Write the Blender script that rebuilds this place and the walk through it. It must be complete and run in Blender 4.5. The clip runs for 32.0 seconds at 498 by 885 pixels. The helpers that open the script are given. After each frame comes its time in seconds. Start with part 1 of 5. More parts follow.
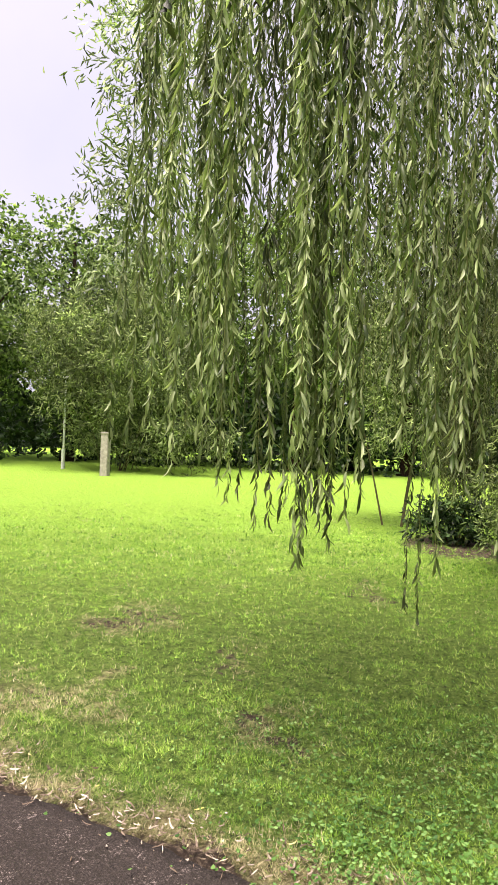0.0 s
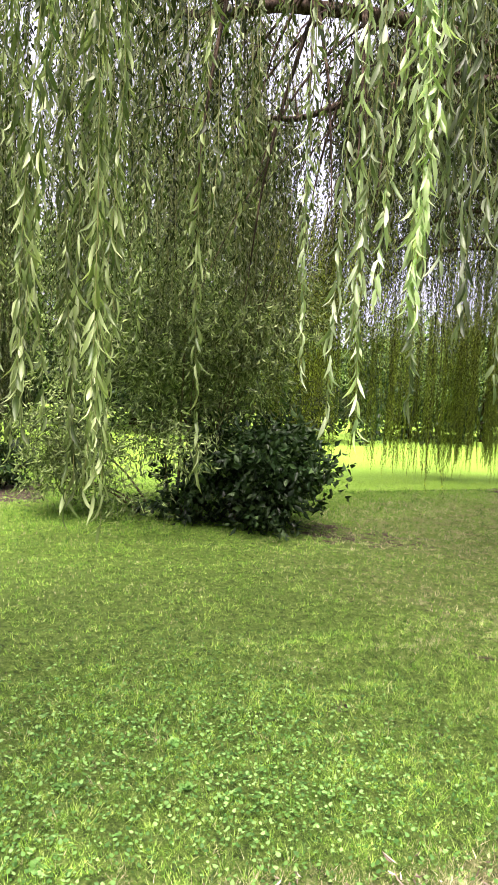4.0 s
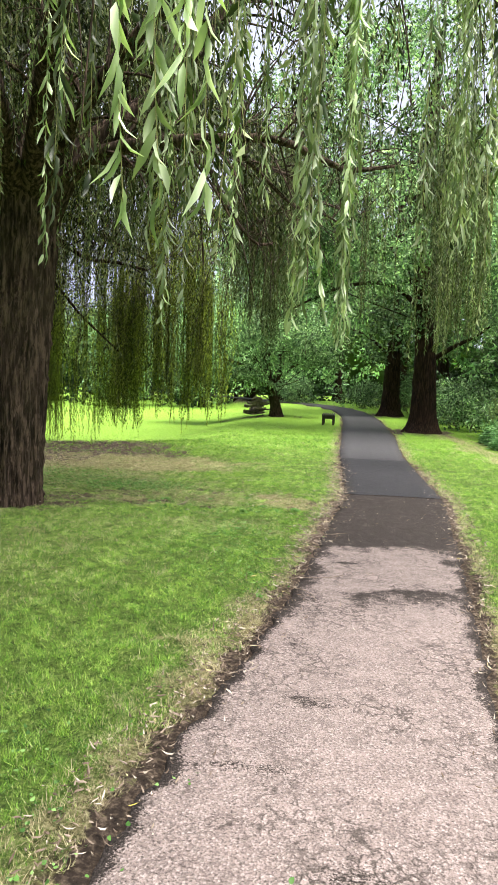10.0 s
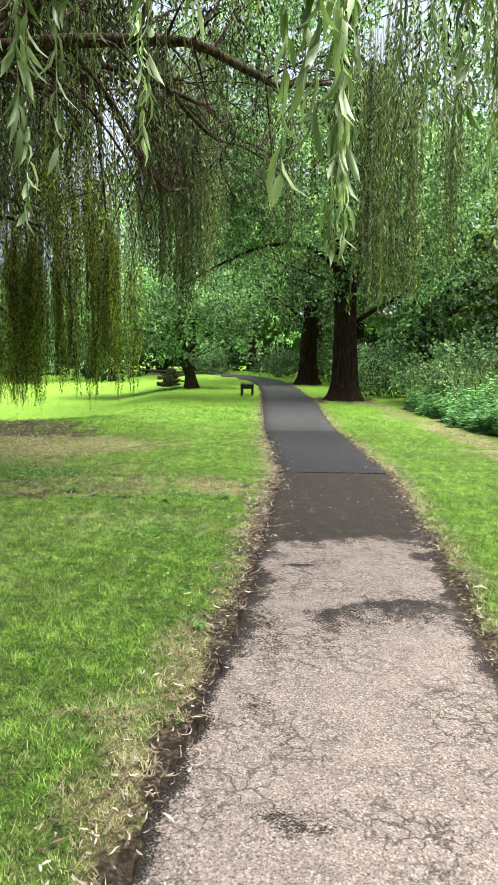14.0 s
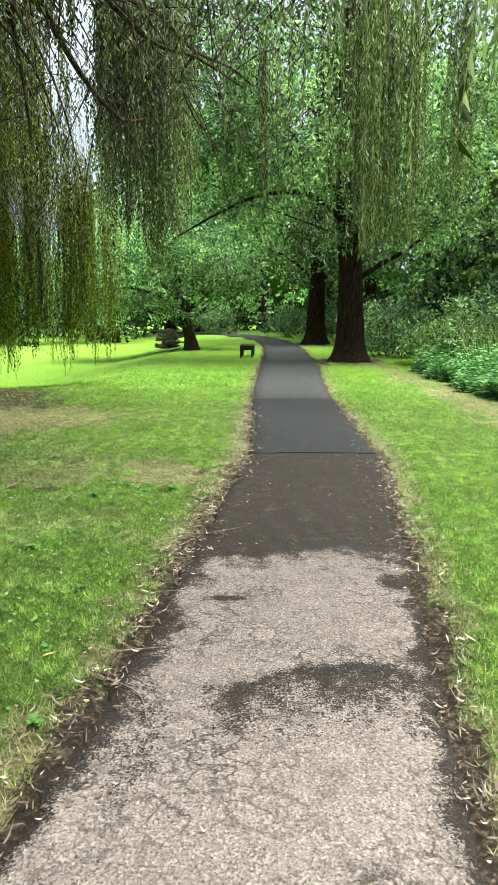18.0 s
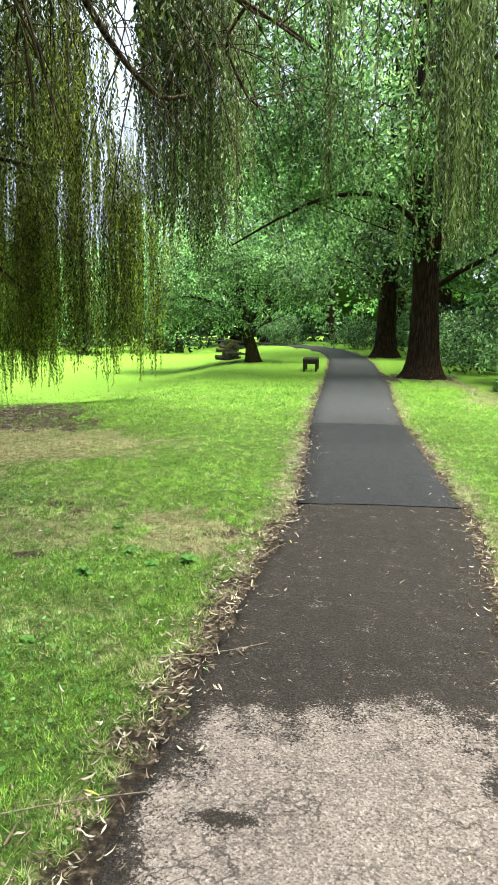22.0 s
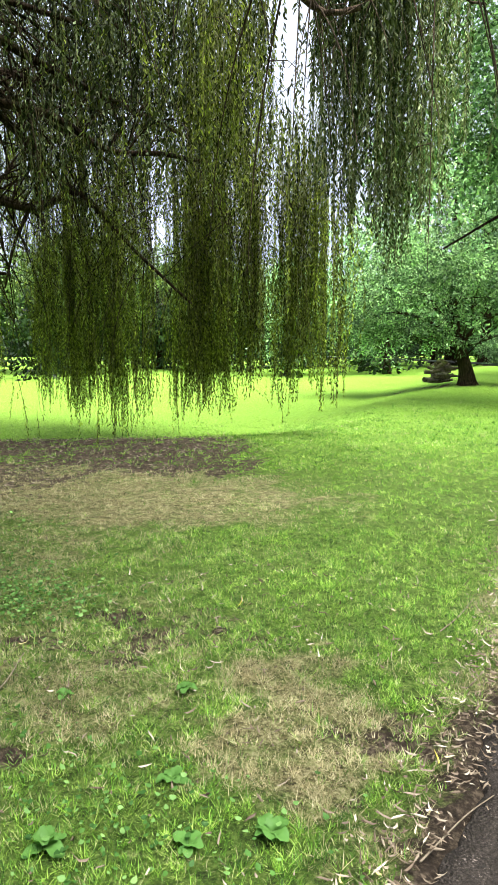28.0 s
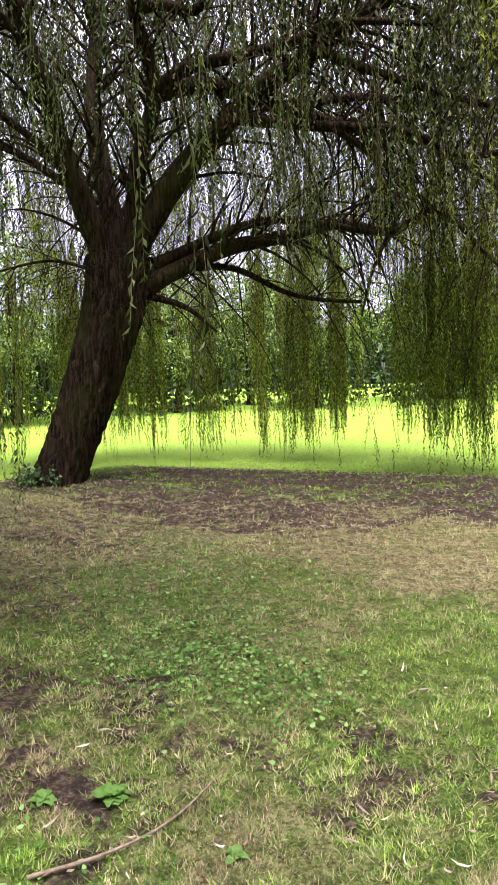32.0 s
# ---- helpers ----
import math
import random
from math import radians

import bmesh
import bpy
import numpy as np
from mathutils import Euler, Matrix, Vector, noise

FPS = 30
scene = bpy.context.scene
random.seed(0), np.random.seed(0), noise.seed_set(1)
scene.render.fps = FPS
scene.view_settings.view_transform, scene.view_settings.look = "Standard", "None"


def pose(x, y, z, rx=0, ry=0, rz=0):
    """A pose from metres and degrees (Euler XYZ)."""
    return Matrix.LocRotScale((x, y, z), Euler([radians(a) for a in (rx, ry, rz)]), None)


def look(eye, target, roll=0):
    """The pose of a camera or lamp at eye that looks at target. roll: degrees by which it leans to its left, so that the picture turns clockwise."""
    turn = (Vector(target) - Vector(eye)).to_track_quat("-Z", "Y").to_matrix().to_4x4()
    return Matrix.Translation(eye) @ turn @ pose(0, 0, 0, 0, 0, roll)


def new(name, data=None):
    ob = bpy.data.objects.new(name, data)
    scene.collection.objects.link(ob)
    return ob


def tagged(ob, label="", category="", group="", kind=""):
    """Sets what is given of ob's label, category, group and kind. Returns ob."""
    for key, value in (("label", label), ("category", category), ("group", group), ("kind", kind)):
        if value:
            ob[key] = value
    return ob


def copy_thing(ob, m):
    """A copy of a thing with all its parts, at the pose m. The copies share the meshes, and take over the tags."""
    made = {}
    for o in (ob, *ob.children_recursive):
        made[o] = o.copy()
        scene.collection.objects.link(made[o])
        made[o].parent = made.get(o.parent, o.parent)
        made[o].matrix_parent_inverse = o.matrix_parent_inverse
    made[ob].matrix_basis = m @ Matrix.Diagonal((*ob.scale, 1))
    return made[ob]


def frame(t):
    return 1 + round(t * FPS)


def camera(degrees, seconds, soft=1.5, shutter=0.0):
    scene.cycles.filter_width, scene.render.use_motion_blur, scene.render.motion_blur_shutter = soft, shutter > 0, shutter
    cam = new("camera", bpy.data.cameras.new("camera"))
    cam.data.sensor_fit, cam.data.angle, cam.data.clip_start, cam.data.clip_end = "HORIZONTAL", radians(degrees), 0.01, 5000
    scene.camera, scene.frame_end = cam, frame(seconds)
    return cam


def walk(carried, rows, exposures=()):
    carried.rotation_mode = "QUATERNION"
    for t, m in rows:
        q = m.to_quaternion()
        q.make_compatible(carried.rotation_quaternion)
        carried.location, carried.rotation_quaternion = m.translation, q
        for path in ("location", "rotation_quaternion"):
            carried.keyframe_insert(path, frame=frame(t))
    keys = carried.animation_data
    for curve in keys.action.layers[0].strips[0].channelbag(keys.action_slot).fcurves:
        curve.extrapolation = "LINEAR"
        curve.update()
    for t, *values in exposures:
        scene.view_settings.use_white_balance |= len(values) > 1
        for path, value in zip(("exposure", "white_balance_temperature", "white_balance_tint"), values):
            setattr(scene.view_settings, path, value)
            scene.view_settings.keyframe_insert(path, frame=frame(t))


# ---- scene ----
# ---- camera ----
cam = camera(38.5, 32.0, soft=1.3)
# seconds, eye, heading clockwise from +y, pitch, roll
PATH = [
    (0, (0.347, -0.253, 1.766), -100.25, -0.45, 2.38),
    (0.5, (0.215, -0.287, 1.757), -95.87, -0.59, 2.42),
    (1, (0.146, -0.313, 1.760), -91.28, -0.86, 2.33),
    (1.5, (0.093, -0.325, 1.734), -85.58, -1.15, 2.18),
    (2, (0.011, -0.392, 1.730), -79.00, -1.52, 2.07),
    (2.5, (-0.067, -0.450, 1.714), -72.47, -1.99, 2.16),
    (4.5, (-0.324, -0.260, 1.781), -60.28, -3.68, 2.72),
    (5, (-0.401, -0.267, 1.776), -55.30, -3.18, 2.03),
    (5.5, (-0.496, -0.349, 1.770), -50.32, -2.86, 2.08),
    (6, (-0.560, -0.428, 1.762), -45.93, -2.82, 1.78),
    (6.5, (-0.577, -0.456, 1.743), -41.33, -3.03, 1.69),
    (7, (-0.628, -0.421, 1.724), -36.68, -3.43, 1.71),
    (7.5, (-0.733, -0.349, 1.703), -31.63, -3.72, 1.64),
    (8, (-0.807, -0.310, 1.683), -26.28, -3.79, 1.68),
    (8.5, (-0.919, -0.262, 1.674), -19.69, -4.02, 1.60),
    (9, (-1.079, -0.231, 1.647), -13.51, -4.30, 1.76),
    (9.5, (-1.140, -0.174, 1.621), -8.25, -4.64, 1.91),
    (10, (-1.179, -0.083, 1.592), -4.98, -5.04, 2.33),
    (10.5, (-1.236, 0.082, 1.581), -2.82, -5.38, 2.64),
    (11, (-1.294, 0.231, 1.562), -0.77, -5.66, 2.63),
    (11.5, (-1.366, 0.389, 1.546), 1.54, -6.04, 2.76),
    (12, (-1.497, 0.577, 1.524), 3.23, -6.29, 2.71),
    (12.5, (-1.522, 0.689, 1.505), 3.73, -6.55, 2.52),
    (13, (-1.477, 0.877, 1.505), 3.16, -6.75, 2.02),
    (13.5, (-1.402, 1.086, 1.529), 2.30, -6.80, 1.57),
    (14, (-1.364, 1.240, 1.505), 1.99, -7.12, 0.92),
    (14.5, (-1.329, 1.465, 1.518), 2.50, -7.36, 0.64),
    (15, (-1.293, 1.597, 1.515), 3.04, -7.91, 0.26),
    (15.5, (-1.190, 1.806, 1.519), 3.06, -8.46, 0.19),
    (17.5, (-0.854, 2.339, 1.506), 1.45, -9.68, 0.40),
    (18, (-0.736, 2.579, 1.511), 0.59, -10.36, 0.24),
    (18.5, (-0.668, 2.717, 1.516), -0.30, -10.80, -0.09),
    (19, (-0.643, 2.965, 1.527), -0.08, -10.82, -0.20),
    (19.5, (-0.604, 3.210, 1.529), -0.27, -10.49, -0.17),
    (20, (-0.499, 3.420, 1.534), -0.88, -10.21, 0.02),
    (20.5, (-0.450, 3.568, 1.538), -1.90, -9.98, 0.26),
    (21, (-0.515, 3.775, 1.544), -2.78, -9.86, 0.53),
    (21.5, (-0.614, 4.004, 1.551), -3.76, -9.67, 0.71),
    (22, (-0.585, 4.188, 1.543), -4.79, -9.64, 0.71),
    (22.5, (-0.500, 4.414, 1.562), -5.69, -9.78, 0.59),
    (23, (-0.433, 4.543, 1.543), -5.58, -10.16, 0.21),
    (23.5, (-0.416, 4.738, 1.512), -4.61, -10.57, -0.21),
    (24, (-0.407, 4.980, 1.508), -3.04, -10.63, -0.41),
    (24.5, (-0.383, 5.157, 1.504), -2.78, -10.54, -0.26),
    (26.5, (-0.578, 6.276, 1.460), -9.65, -8.98, -0.07),
    (27, (-0.616, 6.352, 1.459), -13.47, -8.82, -0.31),
    (27.5, (-0.647, 6.512, 1.471), -17.63, -8.47, -0.32),
    (28, (-0.664, 6.704, 1.494), -21.82, -8.11, -0.14),
    (28.5, (-0.681, 6.819, 1.490), -25.50, -7.79, 0.10),
    (29, (-0.688, 6.946, 1.504), -28.40, -7.68, -0.07),
    (29.5, (-0.721, 7.120, 1.517), -31.41, -7.50, -0.39),
    (30, (-0.728, 7.251, 1.506), -35.19, -7.54, -0.85),
    (30.5, (-0.682, 7.434, 1.517), -39.63, -7.40, -1.55),
    (31, (-0.629, 7.560, 1.522), -44.36, -6.97, -2.01),
    (31.5, (-0.653, 7.671, 1.517), -48.53, -6.41, -2.06),
    (32, (-0.727, 7.839, 1.520), -52.57, -5.57, -2.07),
]


def carried_pose(eye, heading, pitch, roll):
    return pose(*eye, 90 + pitch, 0, -heading) @ pose(0, 0, 0, 0, 0, roll)


walk(cam, [(t, carried_pose(eye, h, p, r)) for t, eye, h, p, r in PATH], exposures=[(0, 1.22, 7000, 21), (2, 1.55, 6900, 20), (5, 1.76, 6600, 26), (8, 1.6, 6500, 33), (10, 1.41, 6450, 11), (12, 1.36, 6450, 6), (18, 1.40, 6450, -4), (22, 1.54, 6450, -4), (24, 1.66, 6450, -2), (28, 1.58, 6400, 3), (30, 1.5, 6400, 20), (32, 1.75, 6500, 28)])

# ---- world, sun ----
SUN_EL, SUN_AZ = 70.0, 118.0     # degrees; azimuth clockwise from +y
world = bpy.data.worlds.new("sky")
scene.world = world
world.use_nodes = True
wn = world.node_tree.nodes
wl = world.node_tree.links
sky = wn.new("ShaderNodeTexSky")
sky.sky_type, sky.sun_disc = "NISHITA", False
sky.sun_elevation, sky.sun_rotation = radians(SUN_EL), radians(SUN_AZ)
sky.air_density, sky.dust_density, sky.ozone_density = 1.0, 4.0, 1.0
# thin white cloud over the whole sky
cloud = wn.new("ShaderNodeMix")
cloud.data_type = "RGBA"
cn = wn.new("ShaderNodeTexNoise")
cn.inputs["Scale"].default_value, cn.inputs["Detail"].default_value = 2.2, 6
cr = wn.new("ShaderNodeMapRange")
cr.inputs["From Min"].default_value, cr.inputs["From Max"].default_value = 0.3, 0.65
cr.inputs["To Min"].default_value, cr.inputs["To Max"].default_value = 0.7, 0.96
wl.new(cn.outputs["Fac"], cr.inputs["Value"])
wl.new(cr.outputs["Result"], cloud.inputs["Factor"])
wl.new(sky.outputs["Color"], cloud.inputs["A"])
cloud.inputs["B"].default_value = (4.7, 4.9, 5.9, 1)
bg = wn["Background"]
wl.new(cloud.outputs["Result"], bg.inputs["Color"])
bg.inputs["Strength"].default_value = 0.085

sun = new("sun", bpy.data.lights.new("sun", "SUN"))
sun.data.energy, sun.data.angle, sun.data.color = 5.0, radians(40.0), (1.0, 0.96, 0.88)
sd = Vector((math.sin(radians(SUN_AZ)) * math.cos(radians(SUN_EL)), math.cos(radians(SUN_AZ)) * math.cos(radians(SUN_EL)), math.sin(radians(SUN_EL))))
sun.matrix_world = look(sd * 60, (0, 0, 0))


# ---- materials ----
def nodes_of(name):
    m = bpy.data.materials.new(name)
    m.use_nodes = True
    return m, m.node_tree.nodes, m.node_tree.links, m.node_tree.nodes["Principled BSDF"]


def noise_node(n, l, scale, detail=4, rough=0.6, vec=None):
    t = n.new("ShaderNodeTexNoise")
    t.inputs["Scale"].default_value, t.inputs["Detail"].default_value, t.inputs["Roughness"].default_value = scale, detail, rough
    if vec is not None:
        l.new(vec, t.inputs["Vector"])
    return t.outputs["Fac"]


def ramp_node(n, l, fac, stops):
    r = n.new("ShaderNodeValToRGB")
    e = r.color_ramp.elements
    while len(e) < len(stops):
        e.new(0.5)
    for el, (p, c) in zip(e, stops):
        el.position, el.color = p, (*c, 1)
    l.new(fac, r.inputs["Fac"])
    return r.outputs["Color"]


def range_node(n, l, v, a, b, c=0.0, d=1.0):
    r = n.new("ShaderNodeMapRange")
    for k, x in zip(("From Min", "From Max", "To Min", "To Max"), (a, b, c, d)):
        r.inputs[k].default_value = x
    l.new(v, r.inputs["Value"])
    return r.outputs["Result"]


def mix_node(n, l, f, a, b, blend="MIX"):
    m = n.new("ShaderNodeMix")
    m.data_type, m.blend_type = "RGBA", blend
    for s, k in ((f, "Factor"), (a, "A"), (b, "B")):
        if isinstance(s, (int, float)):
            m.inputs[k].default_value = s
        elif isinstance(s, tuple):
            m.inputs[k].default_value = (*s, 1)
        else:
            l.new(s, m.inputs[k])
    return m.outputs["Result"]


def math_node(n, l, op, a, b):
    m = n.new("ShaderNodeMath")
    m.operation = op
    for s, i in ((a, 0), (b, 1)):
        if isinstance(s, (int, float)):
            m.inputs[i].default_value = s
        else:
            l.new(s, m.inputs[i])
    return m.outputs["Value"]


def bump_node(n, l, p, h, strength, dist):
    b = n.new("ShaderNodeBump")
    b.inputs["Strength"].default_value, b.inputs["Distance"].default_value = strength, dist
    l.new(h, b.inputs["Height"])
    l.new(b.outputs["Normal"], p.inputs["Normal"])


def place_node(n):
    return n.new("ShaderNodeNewGeometry").outputs["Position"]


def leaf_material(name, dark, light, pale, through_part=0.4, rough=0.45, patch=0.5, toned=False, gloss=0.18):
    """Leaves: each leaf has its own tone, and clumps differ; toned: each shoot or spray too, by the attribute 'tone'."""
    m, n, l, p = nodes_of(name)
    g = n.new("ShaderNodeNewGeometry")
    c = ramp_node(n, l, g.outputs["Random Per Island"], [(0.0, dark), (0.55, light), (0.9, pale), (1.0, tuple(min(1, v * 1.25) for v in pale))])
    big = range_node(n, l, noise_node(n, l, patch, 2, 0.5, g.outputs["Position"]), 0.3, 0.7, 0.75, 1.25)
    if toned:
        a = n.new("ShaderNodeAttribute")
        a.attribute_name = "tone"
        big = math_node(n, l, "MULTIPLY", big, a.outputs["Fac"])
    mul = n.new("ShaderNodeVectorMath")
    mul.operation = "SCALE"
    l.new(c, mul.inputs[0])
    l.new(big, mul.inputs["Scale"])
    l.new(mul.outputs["Vector"], p.inputs["Base Color"])
    p.inputs["Roughness"].default_value = rough
    p.inputs["Specular IOR Level"].default_value = gloss
    t = n.new("ShaderNodeBsdfTranslucent")
    warm = mix_node(n, l, 1.0, mul.outputs["Vector"], (1.25, 1.42, 0.75), "MULTIPLY")
    l.new(warm, t.inputs["Color"])
    x = n.new("ShaderNodeMixShader")
    x.inputs["Fac"].default_value = through_part
    l.new(p.outputs["BSDF"], x.inputs[1])
    l.new(t.outputs["BSDF"], x.inputs[2])
    l.new(x.outputs["Shader"], n["Material Output"].inputs["Surface"])
    return m


def bark_material(name, dark, light, moss=0.0):
    m, n, l, p = nodes_of(name)
    pos = place_node(n)
    mp = n.new("ShaderNodeMapping")
    mp.inputs["Scale"].default_value = (1, 1, 0.11)
    l.new(pos, mp.inputs["Vector"])
    ridge = noise_node(n, l, 26, 4, 0.6, mp.outputs["Vector"])
    blot = noise_node(n, l, 2.2, 3, 0.6, pos)
    c = ramp_node(n, l, ridge, [(0.40, dark), (0.5, tuple((a + b) / 2.4 for a, b in zip(dark, light))), (0.62, tuple(v * 1.3 for v in light))])
    c = mix_node(n, l, range_node(n, l, blot, 0.35, 0.7, 0.0, 0.6), c, tuple(v * 0.55 for v in light))
    if moss:
        c = mix_node(n, l, range_node(n, l, noise_node(n, l, 1.3, 4, 0.6, pos), 0.45, 0.7, 0.0, moss), c, (0.06, 0.075, 0.02))
    l.new(c, p.inputs["Base Color"])
    p.inputs["Roughness"].default_value = 0.95
    p.inputs["Specular IOR Level"].default_value = 0.1
    bump_node(n, l, p, ridge, 1.0, 0.07)
    return m


def plain_material(name, a, b, scale=20.0, rough=0.8, metal=0.0, bump=0.2):
    m, n, l, p = nodes_of(name)
    f = noise_node(n, l, scale, 5, 0.6, place_node(n))
    l.new(ramp_node(n, l, f, [(0.3, a), (0.7, b)]), p.inputs["Base Color"])
    p.inputs["Roughness"].default_value, p.inputs["Metallic"].default_value = rough, metal
    bump_node(n, l, p, f, bump, 0.01)
    return m


M_WILLOW = leaf_material("willow leaf", (0.020, 0.036, 0.010), (0.085, 0.118, 0.040), (0.225, 0.262, 0.140), 0.38, 0.40, toned=True)
# pale copy of the willow leaf, bright as if sunlit, for the outermost shoots
M_WILLOW_LIT = leaf_material("willow leaf lit", (0.10, 0.15, 0.06), (0.25, 0.32, 0.15), (0.48, 0.54, 0.38), 0.38, 0.38, 1.5, toned=True, gloss=0.4)
# between lit and dark: colours in the shade inside the south curtain
M_WILLOW_HALF_SHADE = leaf_material("willow leaf half shaded", (0.052, 0.088, 0.024), (0.165, 0.215, 0.078), (0.36, 0.42, 0.22), 0.38, 0.38, 1.5, toned=True, gloss=0.35)
# glow of light from behind is put into the leaning willow's leaf colour
M_WILLOW_BACKLIT = leaf_material("leaning willow leaf with backlight", (0.016, 0.021, 0.004), (0.098, 0.122, 0.020), (0.29, 0.33, 0.065), 0.62, 0.42, toned=True)
# dark copy for the high leaves: the crown's inner shade is in its colour
M_WILLOW_TOP_SHADE = leaf_material("willow leaf shaded high in the crown", (0.010, 0.016, 0.005), (0.045, 0.062, 0.018), (0.12, 0.145, 0.06), 0.25, 0.42, toned=True)
# broad leaf made paler to carry sunlight on the farther wood trees
M_BROAD_SUNLIT = leaf_material("sunlit broad leaf", (0.075, 0.15, 0.075), (0.25, 0.41, 0.22), (0.50, 0.64, 0.43), 0.45, 0.4, toned=True)
M_SALLOW = leaf_material("sallow leaf", (0.05, 0.08, 0.027), (0.14, 0.19, 0.07), (0.30, 0.36, 0.16), 0.35, 0.45, toned=True)
# own colour of the dark bushes; on the undergrowth it paints deep shade
M_DARKLEAF_SHADE = leaf_material("dark shrub leaf and wood shade", (0.010, 0.022, 0.008), (0.020, 0.044, 0.014), (0.05, 0.085, 0.03), 0.2, 0.4, toned=True)
M_BROAD = leaf_material("broad leaf", (0.042, 0.088, 0.042), (0.15, 0.255, 0.118), (0.37, 0.50, 0.30), 0.46, 0.38, toned=True)
# the broad leaf again, darkened: shade is part of this colour
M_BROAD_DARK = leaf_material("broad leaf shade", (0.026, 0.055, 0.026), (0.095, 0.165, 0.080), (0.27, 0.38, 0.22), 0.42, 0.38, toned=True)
M_FAR = leaf_material("far wood leaf", (0.03, 0.055, 0.017), (0.11, 0.175, 0.05), (0.26, 0.35, 0.13), 0.35, 0.5, 0.15, toned=True)
M_NETTLE = leaf_material("nettle leaf", (0.05, 0.13, 0.04), (0.13, 0.29, 0.10), (0.30, 0.50, 0.24), 0.35, 0.45)
M_WEED = leaf_material("weed leaf", (0.040, 0.105, 0.024), (0.095, 0.215, 0.045), (0.20, 0.35, 0.11), 0.3, 0.5)
M_BARK = bark_material("willow bark", (0.007, 0.0046, 0.003), (0.055, 0.036, 0.023), 0.4)
M_BARK_UP = bark_material("upright willow bark", (0.012, 0.0085, 0.0062), (0.115, 0.080, 0.060), 0.1)
M_BARK_BIG = bark_material("big tree bark", (0.008, 0.005, 0.0035), (0.040, 0.023, 0.015))
M_TWIG = plain_material("twig", (0.05, 0.04, 0.015), (0.12, 0.10, 0.04), 40)
M_DEADTWIG = plain_material("dead twig", (0.09, 0.065, 0.045), (0.24, 0.19, 0.14), 30)
M_STEM = plain_material("green stem", (0.14, 0.16, 0.04), (0.22, 0.22, 0.07), 30, 0.5)
M_WOOD = plain_material("weathered timber", (0.018, 0.014, 0.011), (0.05, 0.04, 0.032), 14, 0.8)
M_LOG = plain_material("dead wood", (0.10, 0.075, 0.06), (0.46, 0.37, 0.31), 9, 0.9)
M_STEEL = plain_material("galvanised steel", (0.48, 0.49, 0.48), (0.6, 0.61, 0.6), 8, 0.5, 0.0, 0.05)
M_STONE = plain_material("weathered concrete", (0.22, 0.20, 0.17), (0.40, 0.37, 0.32), 9, 0.9)
M_LAMPHEAD = plain_material("lamp head", (0.6, 0.6, 0.58), (0.72, 0.72, 0.7), 5, 0.4, 0.0, 0.02)


M_BELT = plain_material("distant trees", (0.008, 0.018, 0.006), (0.05, 0.085, 0.025), 0.9, 0.9, 0.0, 1.0)


def ground_material():
    """Lawn: green with dry straw, moss and bare soil where the attribute 'soil' says so."""
    m, n, l, p = nodes_of("lawn")
    pos = place_node(n)
    a = n.new("ShaderNodeAttribute")
    a.attribute_name = "soil"
    fine = noise_node(n, l, 60, 6, 0.8, pos)
    mid = noise_node(n, l, 3.0, 4, 0.6, pos)
    wide = noise_node(n, l, 0.35, 3, 0.55, pos)
    tuft = noise_node(n, l, 14, 5, 0.7, pos)
    grain = math_node(n, l, "ADD", math_node(n, l, "MULTIPLY", fine, 0.6), math_node(n, l, "MULTIPLY", tuft, 0.4))
    c = ramp_node(n, l, grain, [(0.38, (0.034, 0.075, 0.008)), (0.5, (0.195, 0.36, 0.034)), (0.61, (0.39, 0.57, 0.10))])
    c = mix_node(n, l, range_node(n, l, mid, 0.55, 0.8, 0.0, 0.4), c, (0.25, 0.39, 0.06))
    c = mix_node(n, l, range_node(n, l, wide, 0.45, 0.7, 0.0, 0.4), c, (0.215, 0.41, 0.05))
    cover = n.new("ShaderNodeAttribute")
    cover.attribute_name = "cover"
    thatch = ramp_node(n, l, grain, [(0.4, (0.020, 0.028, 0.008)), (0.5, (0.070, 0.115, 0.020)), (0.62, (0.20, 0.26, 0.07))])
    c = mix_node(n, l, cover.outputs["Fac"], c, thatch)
    d = n.new("ShaderNodeAttribute")
    d.attribute_name = "dry"
    k = math_node(n, l, "ADD", d.outputs["Fac"], range_node(n, l, noise_node(n, l, 5, 6, 0.75, pos), 0.3, 0.7, -0.45, 0.45))
    straw = ramp_node(n, l, grain, [(0.41, (0.05, 0.04, 0.02)), (0.5, (0.21, 0.18, 0.085)), (0.59, (0.50, 0.44, 0.26))])
    c = mix_node(n, l, range_node(n, l, k, 0.3, 0.9, 0.0, 0.9), c, straw)
    soil = ramp_node(n, l, noise_node(n, l, 30, 6, 0.7, pos), [(0.3, (0.015, 0.010, 0.007)), (0.5, (0.065, 0.045, 0.033)), (0.66, (0.22, 0.165, 0.12))])
    s = math_node(n, l, "ADD", a.outputs["Fac"], range_node(n, l, noise_node(n, l, 9, 7, 0.75, pos), 0.3, 0.7, -0.55, 0.55))
    c = mix_node(n, l, range_node(n, l, s, 0.35, 0.65), c, soil)
    l.new(c, p.inputs["Base Color"])
    p.inputs["Roughness"].default_value = 0.9
    p.inputs["Specular IOR Level"].default_value = 0.2
    bump_node(n, l, p, fine, 1.0, 0.05)
    return m


